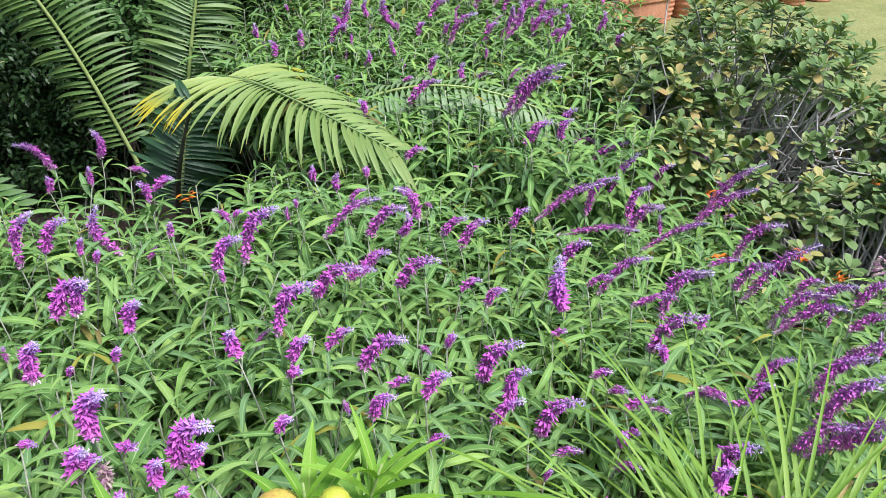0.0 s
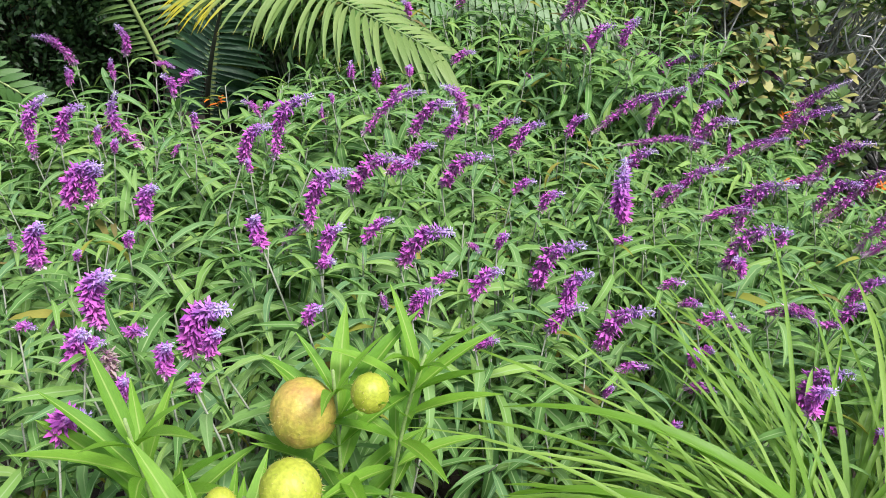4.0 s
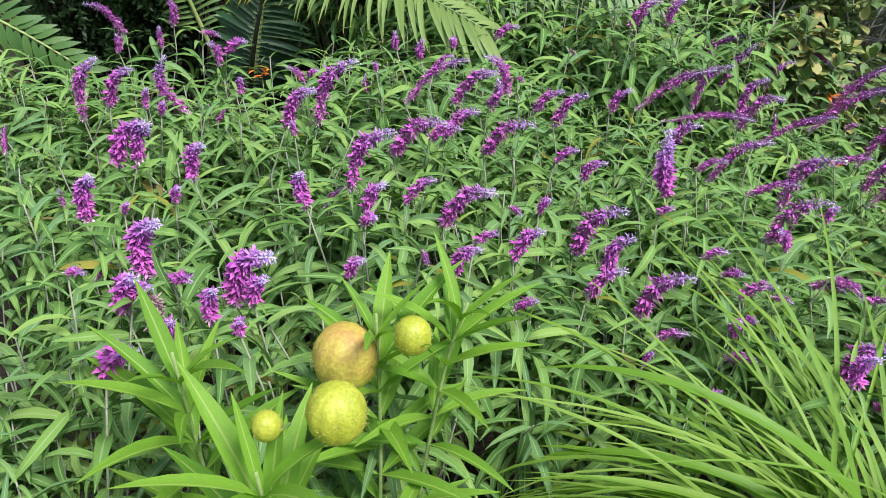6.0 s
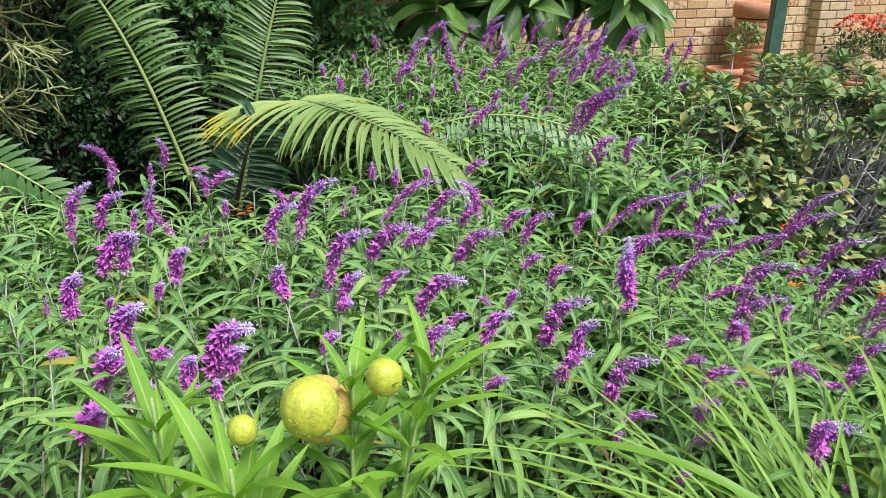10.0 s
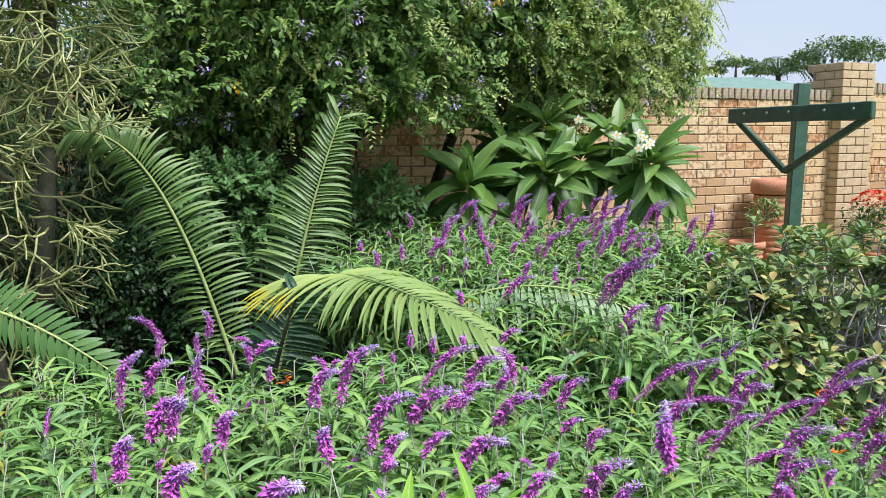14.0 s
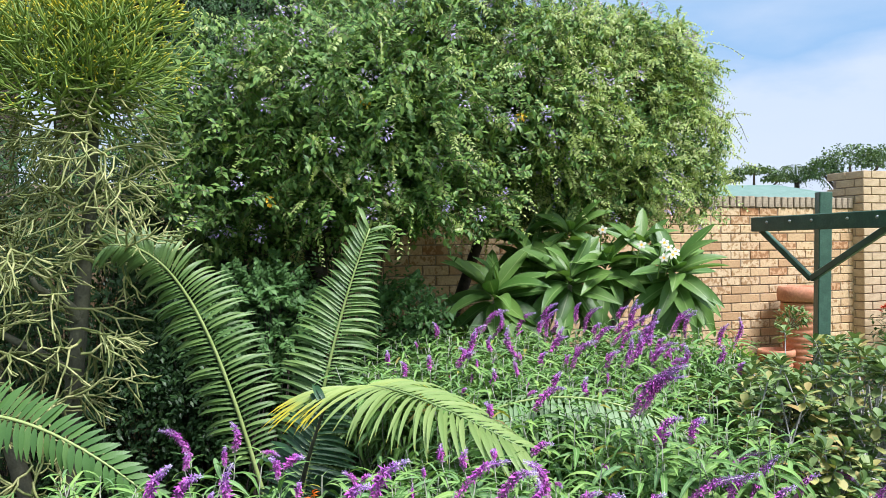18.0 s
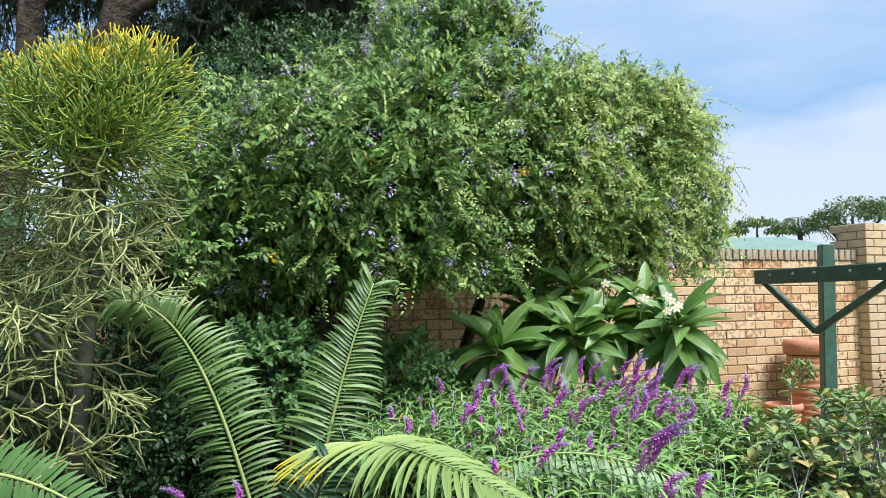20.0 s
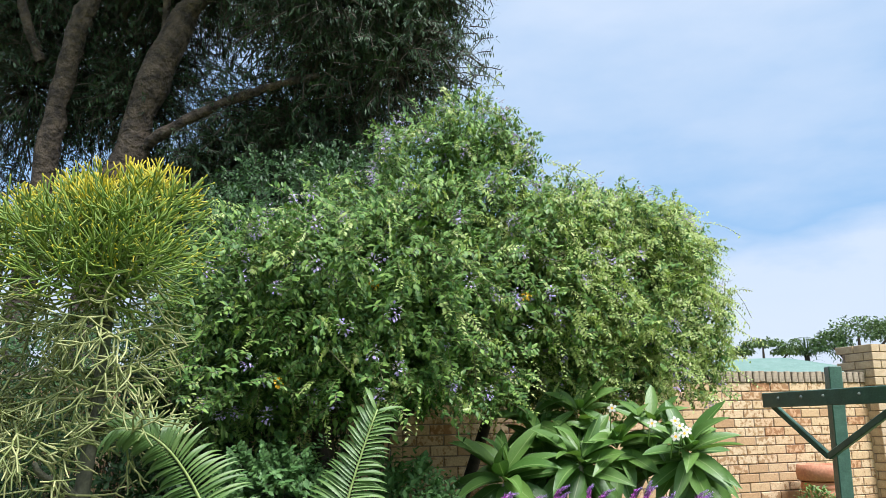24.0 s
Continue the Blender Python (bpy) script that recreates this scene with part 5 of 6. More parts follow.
# ---- hawthorn shrub ----
def hawthorn(name, place, radii, rosettes, label, old=0.15, bare=False):
    b = thing(name, place, label, "shrub", "hawthorn shrubs")
    p, r = np.array(place), np.array(radii)
    d = ball_dirs(rosettes, -0.15)
    rad = np.where(rng.random(rosettes) < 0.75, rng.uniform(0.88, 1.06, rosettes), rng.uniform(0.45, 0.9, rosettes))
    if bare:
        open_side = (d[:, 1] < -0.2) & (d[:, 0] > -0.45) & (d[:, 0] < 0.8) & (d[:, 2] > 0.0) & (d[:, 2] < 0.75)
        keep = ~open_side | (rng.random(rosettes) < 0.42)
        d, rad, rosettes = d[keep], rad[keep], int(keep.sum())
        for _ in range(34):
            q = unit([rng.uniform(-0.7, 0.8), rng.uniform(-1.0, -0.4), rng.uniform(-0.1, 0.55)])
            tip = p + q * r * rng.uniform(0.86, 1.0)
            root = p + np.array([rng.uniform(0.0, 0.45), -0.2, rng.uniform(-0.2, 0.2)])
            mid = (tip + root) / 2 + rng.normal(0, 0.1, 3)
            crook = [tube(bezier(root, (root + mid) / 2 + rng.normal(0, 0.12, 3), mid + rng.normal(0, 0.14, 3), tip, 9), np.linspace(0.009, 0.0035, 9), 6)]
            for k in range(4):
                s0 = mid + (tip - mid) * rng.uniform(0.0, 0.8)
                crook.append(tube(bezier(s0, s0 + unit(q + rng.normal(0, 0.6, 3)) * 0.05, s0 + unit(q + rng.normal(0, 0.6, 3)) * 0.1, s0 + unit(q + rng.normal(0, 0.5, 3)) * 0.16, 5), np.linspace(0.005, 0.0025, 5), 5))
            part("branch", mesh_of("branch", *joined(crook), HAWTHORN_TWIG), b, "bare forked grey branch")
    lump = np.array([1 + 0.13 * noise.noise(Vector(q * 2.6 + p)) for q in d])
    tips = p + d * r * (rad * lump)[:, None]
    tips[:, 2] = np.maximum(tips[:, 2], 0.15)
    hub = p + d * r * 0.35 + rng.normal(0, 0.08, (rosettes, 3))
    hub[:, 2] = np.clip(hub[:, 2], 0.2, None) * 0.7
    mid = (tips + hub) / 2 + rng.normal(0, 0.06, (rosettes, 3))
    part("twig_mass", mesh_of("twig_mass", *joined([sticks(hub, mid, 0.006, 0.0045, 5), sticks(mid, tips, 0.0045, 0.003, 5)]), HAWTHORN_TWIG), b, "bare grey twigs", kind="stuff")
    limbs = []
    for k in range(22):
        a = k * 2.399
        e = p + np.array([math.cos(a), math.sin(a), 0]) * r * rng.uniform(0.5, 0.85) + [0, 0, r[2] * rng.uniform(0.1, 0.6)]
        limbs.append(tube(bezier(p * [1, 1, 0] + [0, 0, 0.02], p * [1, 1, 0] + [0.05 * math.cos(a), 0.05 * math.sin(a), 0.3], (e + p) / 2, e, 8), np.linspace(0.018, 0.006, 8), 6))
    part("limb_mass", mesh_of("limb_mass", *joined(limbs), HAWTHORN_TWIG), b, kind="stuff")
    ps, ds, ss, ols, dr = [], [], [], [], []
    for c, out_dir in zip(tips, d):
        axis = unit(out_dir + [0, 0, 0.7])
        xa = unit(np.cross(axis, [0.3, 0.8, 0.1]))
        ya = np.cross(axis, xa)
        m = rng.integers(11, 17)
        for k in range(m):
            a, f = k * 2.4 + rng.normal(0, 0.2), k / m
            dd = xa * math.cos(a) + ya * math.sin(a) + axis * (1.1 - 1.35 * f)
            ps.append(c - axis * 0.045 * f)
            ds.append(dd)
            ss.append(rng.uniform(0.052, 0.076) * (0.8 + 0.3 * f))
            ols.append(rng.random() < old * (2.0 * f))
            dr.append(rng.uniform(-0.1, 0.5))
    ps, ds, ss, ols, dr = (np.array(x) for x in (ps, ds, ss, ols, dr))
    for mat, pick, nm, lab in ((HAWTHORN_LEAF, ~ols, "foliage", ""), (HAWTHORN_OLD, ols, "old_foliage", "yellowing leaves")):
        part(nm, mesh_of(nm, *blades(ps[pick], ds[pick], np.array([[0, 0, 1.0]]) + 0 * ps[pick], ss[pick], ss[pick] * rng.uniform(0.5, 0.62, pick.sum()), dr[pick], 6, "round", 0.3), mat), b, lab, kind="stuff")
    return b


hawthorn("hawthorn_shrub", (1.76, 3.65, 0.35), (0.86, 0.8, 0.84), 620, "dense shrub with leathery rounded leaves and grey twigs", bare=True)
hawthorn("hawthorn_shrub", (1.20, 3.32, 0.40), (0.5, 0.5, 0.68), 340, "shrub with rounded leaves, many turning yellow", 0.3)
hawthorn("hawthorn_shrub", (2.0, 2.8, 0.2), (0.7, 0.5, 0.5), 240, "low shrub of dark rounded leaves beside the sage", 0.1)
hawthorn("hawthorn_shrub", (2.55, 3.4, 0.25), (0.6, 0.6, 0.6), 260, "rounded leathery-leaved shrub at the lawn's edge", 0.12)
for k, c in enumerate(((2.1, 2.95, 0.62), (1.32, 2.7, 0.72), (1.62, 2.55, 0.55), (-0.55, 2.9, 0.72), (1.75, 2.5, 0.48), (1.25, 2.45, 0.62))):
    o = thing("orange_flower", c, "small orange tubular flower on a thin stalk", "flower", "orange flowers")
    nb = 9
    dd = np.stack([rng.normal(0, 0.5, nb), rng.normal(-0.4, 0.5, nb), rng.uniform(0.1, 1, nb)], 1)
    part("petals", mesh_of("petals", *blades(np.array(c) + rng.normal(0, 0.008, (nb, 3)), dd, dd * 0 + [0, 0, 1], rng.uniform(0.025, 0.045, nb), 0.011, 0.5, 3, "oval", 0.6), ORANGE), o)
    part("flower_stalk", mesh_of("flower_stalk", *tube(np.array([[c[0] + 0.02, c[1] + 0.05, 0.05], [c[0], c[1] + 0.03, c[2] * 0.6], [c[0], c[1], c[2]]]), [0.003, 0.0025, 0.0015], 5), BALLOON_STEM), o)


# ---- pencil tree ----
pencil = thing("pencil_tree", (-1.82, 3.7, 0.04), "tall pencil tree with whorls of leafless green twigs", "tree")
trunk = bezier((-1.85, 3.75, 0.0), (-1.95, 3.75, 0.9), (-1.65, 3.7, 1.7), (-1.72, 3.7, 2.75), 16)
part("trunk", mesh_of("trunk", *tube(trunk, np.linspace(0.055, 0.018, 16), 9), PENCIL_BARK), pencil)
part("trunk", mesh_of("trunk", *tube(bezier((-1.9, 3.8, 0.0), (-2.3, 3.8, 0.7), (-2.35, 3.8, 1.6), (-2.3, 3.75, 2.5), 14), np.linspace(0.05, 0.02, 14), 9), PENCIL_BARK), pencil)
for a, b in (((-1.86, 3.74, 1.02), (-2.15, 3.6, 1.3)), ((-1.78, 3.72, 1.6), (-1.45, 3.6, 1.75)), ((-1.8, 3.7, 1.3), (-1.9, 3.5, 1.5))):
    part("limb", mesh_of("limb", *tube(bezier(a, np.array(a) + [0, 0, 0.1], np.array(b) - [0, 0, 0.08], b, 7), np.linspace(0.025, 0.012, 7), 7), PENCIL_BARK), pencil)


def whorl(c, r, fall, heads, rich, mat, name, thick=0.0055, rise=0.25, fork=0.55):
    """A tier of forked leafless twigs spreading from a point; fall bends them down."""
    seg_a, seg_b, ra, lv = [], [], [], []
    turn = rng.uniform(0, 6.28)
    tips = []
    for k in range(heads):
        a = turn + k * 6.283 / heads + rng.normal(0, 0.2)
        tips.append((np.array(c, float) + [0, 0, rng.normal(0, r * 0.2)], unit([math.cos(a), math.sin(a), rise + rng.normal(0, 0.45)]), 0))
    while tips:
        p, d, level = tips.pop()
        length = r * rng.uniform(0.26, 0.42) * (1.25 if level == 0 else 0.95)
        e = p + d * length
        bend = (p + e) / 2 + rng.normal(0, 0.045 * length, 3) - [0, 0, 0.05 * length]
        seg_a += [p, bend]
        seg_b += [bend, e]
        ra += [thick * (1.3 - 0.16 * level), thick * (1.22 - 0.16 * level)]
        lv += [level, level + 0.5]
        if level < rich:
            x = unit(np.cross(d, rng.normal(0, 1, 3)))
            y = np.cross(d, x)
            n = rng.integers(2, 4)
            for k in range(n):
                a = k * 6.283 / n
                tips.append((e, unit(d + fork * (x * math.cos(a) + y * math.sin(a)) + rng.normal(0, 0.28, 3) + [0, 0, -fall]), level + 1))
    a, b, ra, lv = np.array(seg_a), np.array(seg_b), np.array(ra), np.array(lv)
    part(name, mesh_of(name, *sticks(a, b, ra, ra * 0.85, 6, lv / (rich + 1), (lv + 0.5) / (rich + 1)), mat), pencil, kind="stuff")


for c, r, fall in (((-1.66, 3.6, 2.2), 0.30, 0.3), ((-1.85, 3.65, 2.25), 0.30, 0.2), ((-1.9, 3.65, 1.95), 0.30, 0.3), ((-2.15, 3.65, 1.85), 0.28, 0.3), ((-1.55, 3.45, 2.02), 0.28, 0.35), ((-2.05, 3.6, 2.1), 0.30, 0.3), ((-1.72, 3.6, 1.75), 0.32, 0.3), ((-1.95, 3.4, 1.62), 0.30, 0.32), ((-1.5, 3.45, 1.62), 0.22, 0.1), ((-2.25, 3.55, 1.5), 0.32, 0.3), ((-1.76, 3.5, 1.38), 0.30, 0.35), ((-2.05, 3.4, 1.2), 0.30, 0.35), ((-1.66, 3.45, 1.12), 0.24, 0.35), ((-1.85, 3.4, 0.92), 0.28, 0.35), ((-2.2, 3.4, 0.8), 0.28, 0.35), ((-1.85, 3.4, 0.58), 0.22, 0.3), ((-2.4, 3.6, 1.8), 0.30, 0.3), ((-2.45, 3.5, 1.1), 0.30, 0.3)):
    whorl(c, r, fall, 7 if c[2] > 1.5 else 6, 3, PENCIL, "twig_mass", 0.0049)
for c, r in (((-1.68, 3.6, 2.5), 0.28), ((-1.5, 3.5, 2.45), 0.28), ((-1.9, 3.55, 2.48), 0.28), ((-1.66, 3.42, 2.42), 0.28), ((-1.85, 3.45, 2.34), 0.28), ((-2.12, 3.6, 2.42), 0.28), ((-2.35, 3.65, 2.3), 0.28), ((-1.52, 3.45, 2.3), 0.26), ((-1.7, 3.4, 2.28), 0.26)):
    whorl(c, r, -0.12, 12, 3, PENCIL_TOP, "twig_tip_mass", 0.005, 0.5, 0.42)


for c in ((-1.68, 3.6, 2.66), (-1.55, 3.52, 2.62), (-1.42, 3.5, 2.58), (-1.82, 3.58, 2.64), (-1.97, 3.6, 2.6), (-1.62, 3.45, 2.6)):
    whorl(np.array(c) - [0, 0, 0.03], 0.19, -0.25, 8, 3, PENCIL_YELLOW, "yellow_twig_mass", 0.0044, 0.8, 0.45)


# ---- flowering duranta over the wall ----
def sprays(places, outs, length, count, leaf, width, twig_r, fall, spread=0.5):
    """Twigs with leaves along them. Gives leaf places, directions, sizes, and the twigs' ends."""
    n = len(places)
    dirs = unit(outs + rng.normal(0, spread, (n, 3)))
    ln = length * rng.uniform(0.6, 1.3, n)
    s = np.linspace(0.1, 1, count)
    drop = fall * rng.uniform(0.3, 1.5, n)
    along = places[:, None] + dirs[:, None] * (ln[:, None] * s)[..., None]
    along[..., 2] -= drop[:, None] * ln[:, None] * s**2
    tang = unit(np.gradient(along, axis=1))
    sd = unit(np.cross(tang, rng.normal(0, 1, (n, 1, 3))))
    sd[:, 1::2] *= -1
    d = unit(tang * 0.55 + sd + rng.normal(0, 0.25, along.shape))
    size = leaf * rng.uniform(0.65, 1.3, along.shape[:2])
    return along, d, size


duranta = thing("duranta_tree", (-0.8, 5.2, 0.04), "spreading duranta with drooping sprays and lilac flowers over the wall", "tree")
for pts, r0, r1 in ((((-0.95, 5.0, 0.0), (-1.0, 5.0, 0.7), (-0.95, 4.9, 1.4), (-0.8, 4.8, 2.4)), 0.11, 0.05), (((-0.5, 5.9, 0.0), (-0.3, 5.85, 0.6), (-0.05, 5.7, 1.3), (0.3, 5.5, 2.3)), 0.06, 0.03), (((-0.9, 5.0, 1.2), (-0.5, 5.0, 1.8), (0.2, 5.2, 2.2), (0.9, 5.5, 2.5)), 0.06, 0.02), (((-0.85, 4.9, 1.6), (-0.7, 5.1, 2.3), (-0.2, 5.2, 2.9), (0.1, 5.2, 3.5)), 0.05, 0.015)):
    part("limb", mesh_of("limb", *tube(bezier(*pts, 14), np.linspace(r0, r1, 14), 9), BARK_DARK), duranta)
# The last four blobs are hidden foliage, added behind the crown to shade the bricks.
BLOBS = [((-1.15, 4.55, 2.2), (0.6, 0.65, 0.62), 420), ((-0.55, 4.45, 2.3), (0.72, 0.65, 0.62), 520), ((-0.05, 5.0, 2.5), (0.75, 0.68, 0.62), 520), ((0.72, 5.6, 2.4), (0.78, 0.6, 0.74), 480), ((1.2, 6.05, 2.3), (0.6, 0.5, 0.68), 420), ((0.42, 5.2, 2.5), (0.55, 0.5, 0.6), 420), ((0.45, 5.45, 1.98), (0.5, 0.35, 0.28), 240), ((-0.15, 5.15, 3.1), (0.55, 0.6, 0.55), 380), ((-0.7, 5.0, 2.66), (0.75, 0.6, 0.48), 420), ((1.05, 5.7, 2.82), (0.5, 0.5, 0.38), 260), ((-1.4, 4.9, 2.36), (0.6, 0.55, 0.46), 260), ((-0.4, 4.45, 1.9), (0.55, 0.45, 0.26), 220), ((0.75, 5.75, 1.95), (0.6, 0.4, 0.25), 180), ((0.05, 5.2, 3.48), (0.3, 0.3, 0.3), 130), ((1.22, 6.0, 2.82), (0.5, 0.45, 0.4), 240), ((0.7, 5.6, 2.8), (0.42, 0.4, 0.45), 160), ((-1.3, 4.6, 1.75), (0.4, 0.35, 0.3), 120), ((0.0, 6.15, 2.3), (0.8, 0.6, 0.45), 240), ((-0.95, 5.9, 2.4), (0.8, 0.6, 0.45), 220), ((0.75, 6.35, 2.35), (0.5, 0.4, 0.45), 160), ((0.3, 6.5, 2.12), (0.75, 0.3, 0.36), 280)]
lp, ld, ls, tw_a, tw_b, pale_p, pale_d, pale_s, blooms = [], [], [], [], [], [], [], [], []
for c, r, n in BLOBS:
    q = ball_dirs(n, -0.75)
    q = q[q[:, 1] < 0.75]
    n = len(q)
    lump = np.array([1 + 0.34 * noise.noise(Vector(v * 2.2 + np.array(c))) + 0.34 * noise.noise(Vector(v * 5.0 + np.array(c))) for v in q])
    lump = np.minimum(lump, 1.1 if c[0] > 0.3 else 1.25)
    at = np.array(c) + q * r * (lump * rng.uniform(0.8, 1.0, n))[:, None]
    twice = np.concatenate([at, at + rng.normal(0, 0.05, at.shape)])
    along, d, size = sprays(twice, np.concatenate([q, q]) * [1, 1, 0.6] + [0, -0.15, 0.3], 0.11, 11, 0.038, 0.02, 0.002, 0.3, 0.6)
    lp.append(along.reshape(-1, 3)), ld.append(d.reshape(-1, 3)), ls.append(size.ravel())
    tw_a.append(along[:, :-3:3].reshape(-1, 3)), tw_b.append(along[:, 3::3].reshape(-1, 3))
    inner = np.array(c) + ball_dirs(n, -0.8) * r * rng.uniform(0.3, 0.75, (n, 1))
    along, d, size = sprays(inner, ball_dirs(n), 0.22, 11, 0.05, 0.02, 0.002, 0.2)
    lp.append(along.reshape(-1, 3)), ld.append(d.reshape(-1, 3)), ls.append(size.ravel())
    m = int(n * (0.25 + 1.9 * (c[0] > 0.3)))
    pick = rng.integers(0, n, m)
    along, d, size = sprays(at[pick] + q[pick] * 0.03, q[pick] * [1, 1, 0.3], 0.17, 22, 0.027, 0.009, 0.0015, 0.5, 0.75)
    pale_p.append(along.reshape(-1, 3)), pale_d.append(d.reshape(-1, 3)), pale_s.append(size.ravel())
    tw_a.append(along[:, :-1:5].reshape(-1, 3)), tw_b.append(along[:, 5::5].reshape(-1, 3)[: len(along[:, :-1:5].reshape(-1, 3))])
    front = q[q[:, 1] < 0.1]
    blooms.append(np.array(c) + front[::2] * np.array(r) * 1.13)
# loose wands against the sky on the crown's rim
rim = np.array([[1.9, 6.0, 2.6], [1.88, 5.9, 2.3], [1.75, 6.0, 2.95], [1.6, 6.0, 3.15], [1.35, 6.0, 3.2], [1.05, 5.8, 3.25], [0.35, 5.1, 3.6], [0.45, 5.1, 3.45], [0.6, 5.1, 3.3], [0.15, 5.1, 3.85], [1.9, 6.0, 2.05], [0.9, 5.7, 3.3]])
rim = np.repeat(rim - [0.12, 0, 0.05], 6, 0) + rng.normal(0, 0.06, (len(rim) * 6, 3))
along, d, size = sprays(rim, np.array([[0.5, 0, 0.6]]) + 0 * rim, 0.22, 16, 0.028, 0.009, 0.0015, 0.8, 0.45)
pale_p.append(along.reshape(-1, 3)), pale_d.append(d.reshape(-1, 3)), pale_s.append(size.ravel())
tw_a.append(along[:, :-1:5].reshape(-1, 3)), tw_b.append(along[:, 5::5].reshape(-1, 3)[: len(along[:, :-1:5].reshape(-1, 3))])
lp, ld, ls, pale_p, pale_d, pale_s = (np.concatenate(a) for a in (lp, ld, ls, pale_p, pale_d, pale_s))
UPS = np.array([[0.1, -0.6, 1.0]])
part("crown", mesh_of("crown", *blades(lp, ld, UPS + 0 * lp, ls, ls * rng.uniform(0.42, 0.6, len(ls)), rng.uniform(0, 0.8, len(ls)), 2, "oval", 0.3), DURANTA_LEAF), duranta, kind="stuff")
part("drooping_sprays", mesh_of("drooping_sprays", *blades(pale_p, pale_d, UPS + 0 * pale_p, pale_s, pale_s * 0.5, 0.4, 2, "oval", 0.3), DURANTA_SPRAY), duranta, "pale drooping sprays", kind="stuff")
ta, tb = np.concatenate([a[: min(len(a), len(b))] for a, b in zip(tw_a, tw_b)]), np.concatenate([b[: min(len(a), len(b))] for a, b in zip(tw_a, tw_b)])
short = np.linalg.norm(tb - ta, axis=1) < 0.2
part("twig_mass", mesh_of("twig_mass", *sticks(ta[short], tb[short], 0.0022, 0.0016, 3), TWIG), duranta, kind="stuff")
blooms = np.concatenate(blooms)
blooms = blooms[rng.permutation(len(blooms))[:330]]
for c in blooms:
    m = rng.integers(14, 34)
    o = ball_dirs(m) * rng.uniform(0.4, 1.3, (m, 1))
    part("lilac_flower", mesh_of("lilac_flower", *blades(c + o * 0.032, o, o * 0 + [0, 0, 1], rng.uniform(0.013, 0.021, m), 0.014, 0.5, 2, "oval", 0.3), DURANTA_FLOWER), duranta, "lilac flower cluster", kind="stuff")
for c in ((-0.93, 3.86, 1.845), (-0.5, 4.1, 2.35), (0.3, 4.3, 2.3)):
    m = 9
    o = ball_dirs(m)
    part("berries", mesh_of("berries", *blades(np.array(c) + o * 0.014, o, o * 0 + [0, 0, 1], 0.02, 0.016, 1.2, 3, "oval", 0.6), YELLOW), duranta, "yellow berry cluster")


# ---- understorey along the wall ----
def thicket(name, blobs, leaf, mat, label, width=0.5, count=9, spray=0.16):
    t = thing(name, (blobs[0][0][0], blobs[0][0][1], 0.04), label, "shrub", "understorey shrubs")
    ps, ds, ss, a, b = [], [], [], [], []
    for c, r, n in blobs:
        n = int(n * 2.2)
        q = ball_dirs(n, -0.9)
        at = np.array(c) + q * r * rng.uniform(0.55, 1.0, (n, 1))
        at[:, 2] = np.maximum(at[:, 2], 0.12)
        along, d, size = sprays(at, q + [0, -0.3, 0.3], spray, count, leaf, 0.02, 0.002, 0.3)
        ps.append(along.reshape(-1, 3)), ds.append(d.reshape(-1, 3)), ss.append(size.ravel())
        root = np.array([c[0], c[1], 0.02]) + rng.normal(0, 0.1, (n, 3)) * [1, 1, 0]
        a.append(root[::20]), b.append(at[::20])
    ps, ds, ss = np.concatenate(ps), np.concatenate(ds), np.concatenate(ss)
    part("foliage", mesh_of("foliage", *blades(ps, ds, UPS + 0 * ps, ss, ss * width, rng.uniform(0, 0.6, len(ss)), 2, "oval", 0.25), mat), t, kind="stuff")
    part("stem_mass", mesh_of("stem_mass", *sticks(np.concatenate(a), np.concatenate(b), 0.005, 0.002, 4), BARK_DARK), t, kind="stuff")


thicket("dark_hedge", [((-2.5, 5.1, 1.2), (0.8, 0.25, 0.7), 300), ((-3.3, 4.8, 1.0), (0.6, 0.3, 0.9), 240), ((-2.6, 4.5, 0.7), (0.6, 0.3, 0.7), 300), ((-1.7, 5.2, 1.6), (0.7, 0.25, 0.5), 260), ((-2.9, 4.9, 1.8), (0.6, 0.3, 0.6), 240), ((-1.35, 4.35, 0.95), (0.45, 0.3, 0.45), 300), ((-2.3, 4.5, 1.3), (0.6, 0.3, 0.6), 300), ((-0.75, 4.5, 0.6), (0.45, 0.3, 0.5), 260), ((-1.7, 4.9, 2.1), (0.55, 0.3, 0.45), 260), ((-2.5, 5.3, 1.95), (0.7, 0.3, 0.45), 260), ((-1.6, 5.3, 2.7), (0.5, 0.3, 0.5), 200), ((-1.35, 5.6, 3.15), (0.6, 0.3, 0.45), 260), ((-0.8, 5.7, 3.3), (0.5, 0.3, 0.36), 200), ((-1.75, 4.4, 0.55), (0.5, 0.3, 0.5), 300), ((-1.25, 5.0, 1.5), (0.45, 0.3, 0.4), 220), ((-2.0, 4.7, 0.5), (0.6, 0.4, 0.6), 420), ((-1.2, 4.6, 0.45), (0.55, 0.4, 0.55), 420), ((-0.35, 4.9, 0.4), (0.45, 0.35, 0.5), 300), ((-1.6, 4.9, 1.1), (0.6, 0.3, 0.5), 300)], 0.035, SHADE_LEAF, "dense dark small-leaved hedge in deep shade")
thicket("bluegreen_shrub", [((-1.0, 4.1, 1.25), (0.28, 0.2, 0.28), 170), ((-1.1, 4.4, 0.8), (0.3, 0.25, 0.3), 120)], 0.032, BLUE_LEAF, "blue-green small-leaved shrub behind the cycad fronds", 0.6, 12, 0.13)
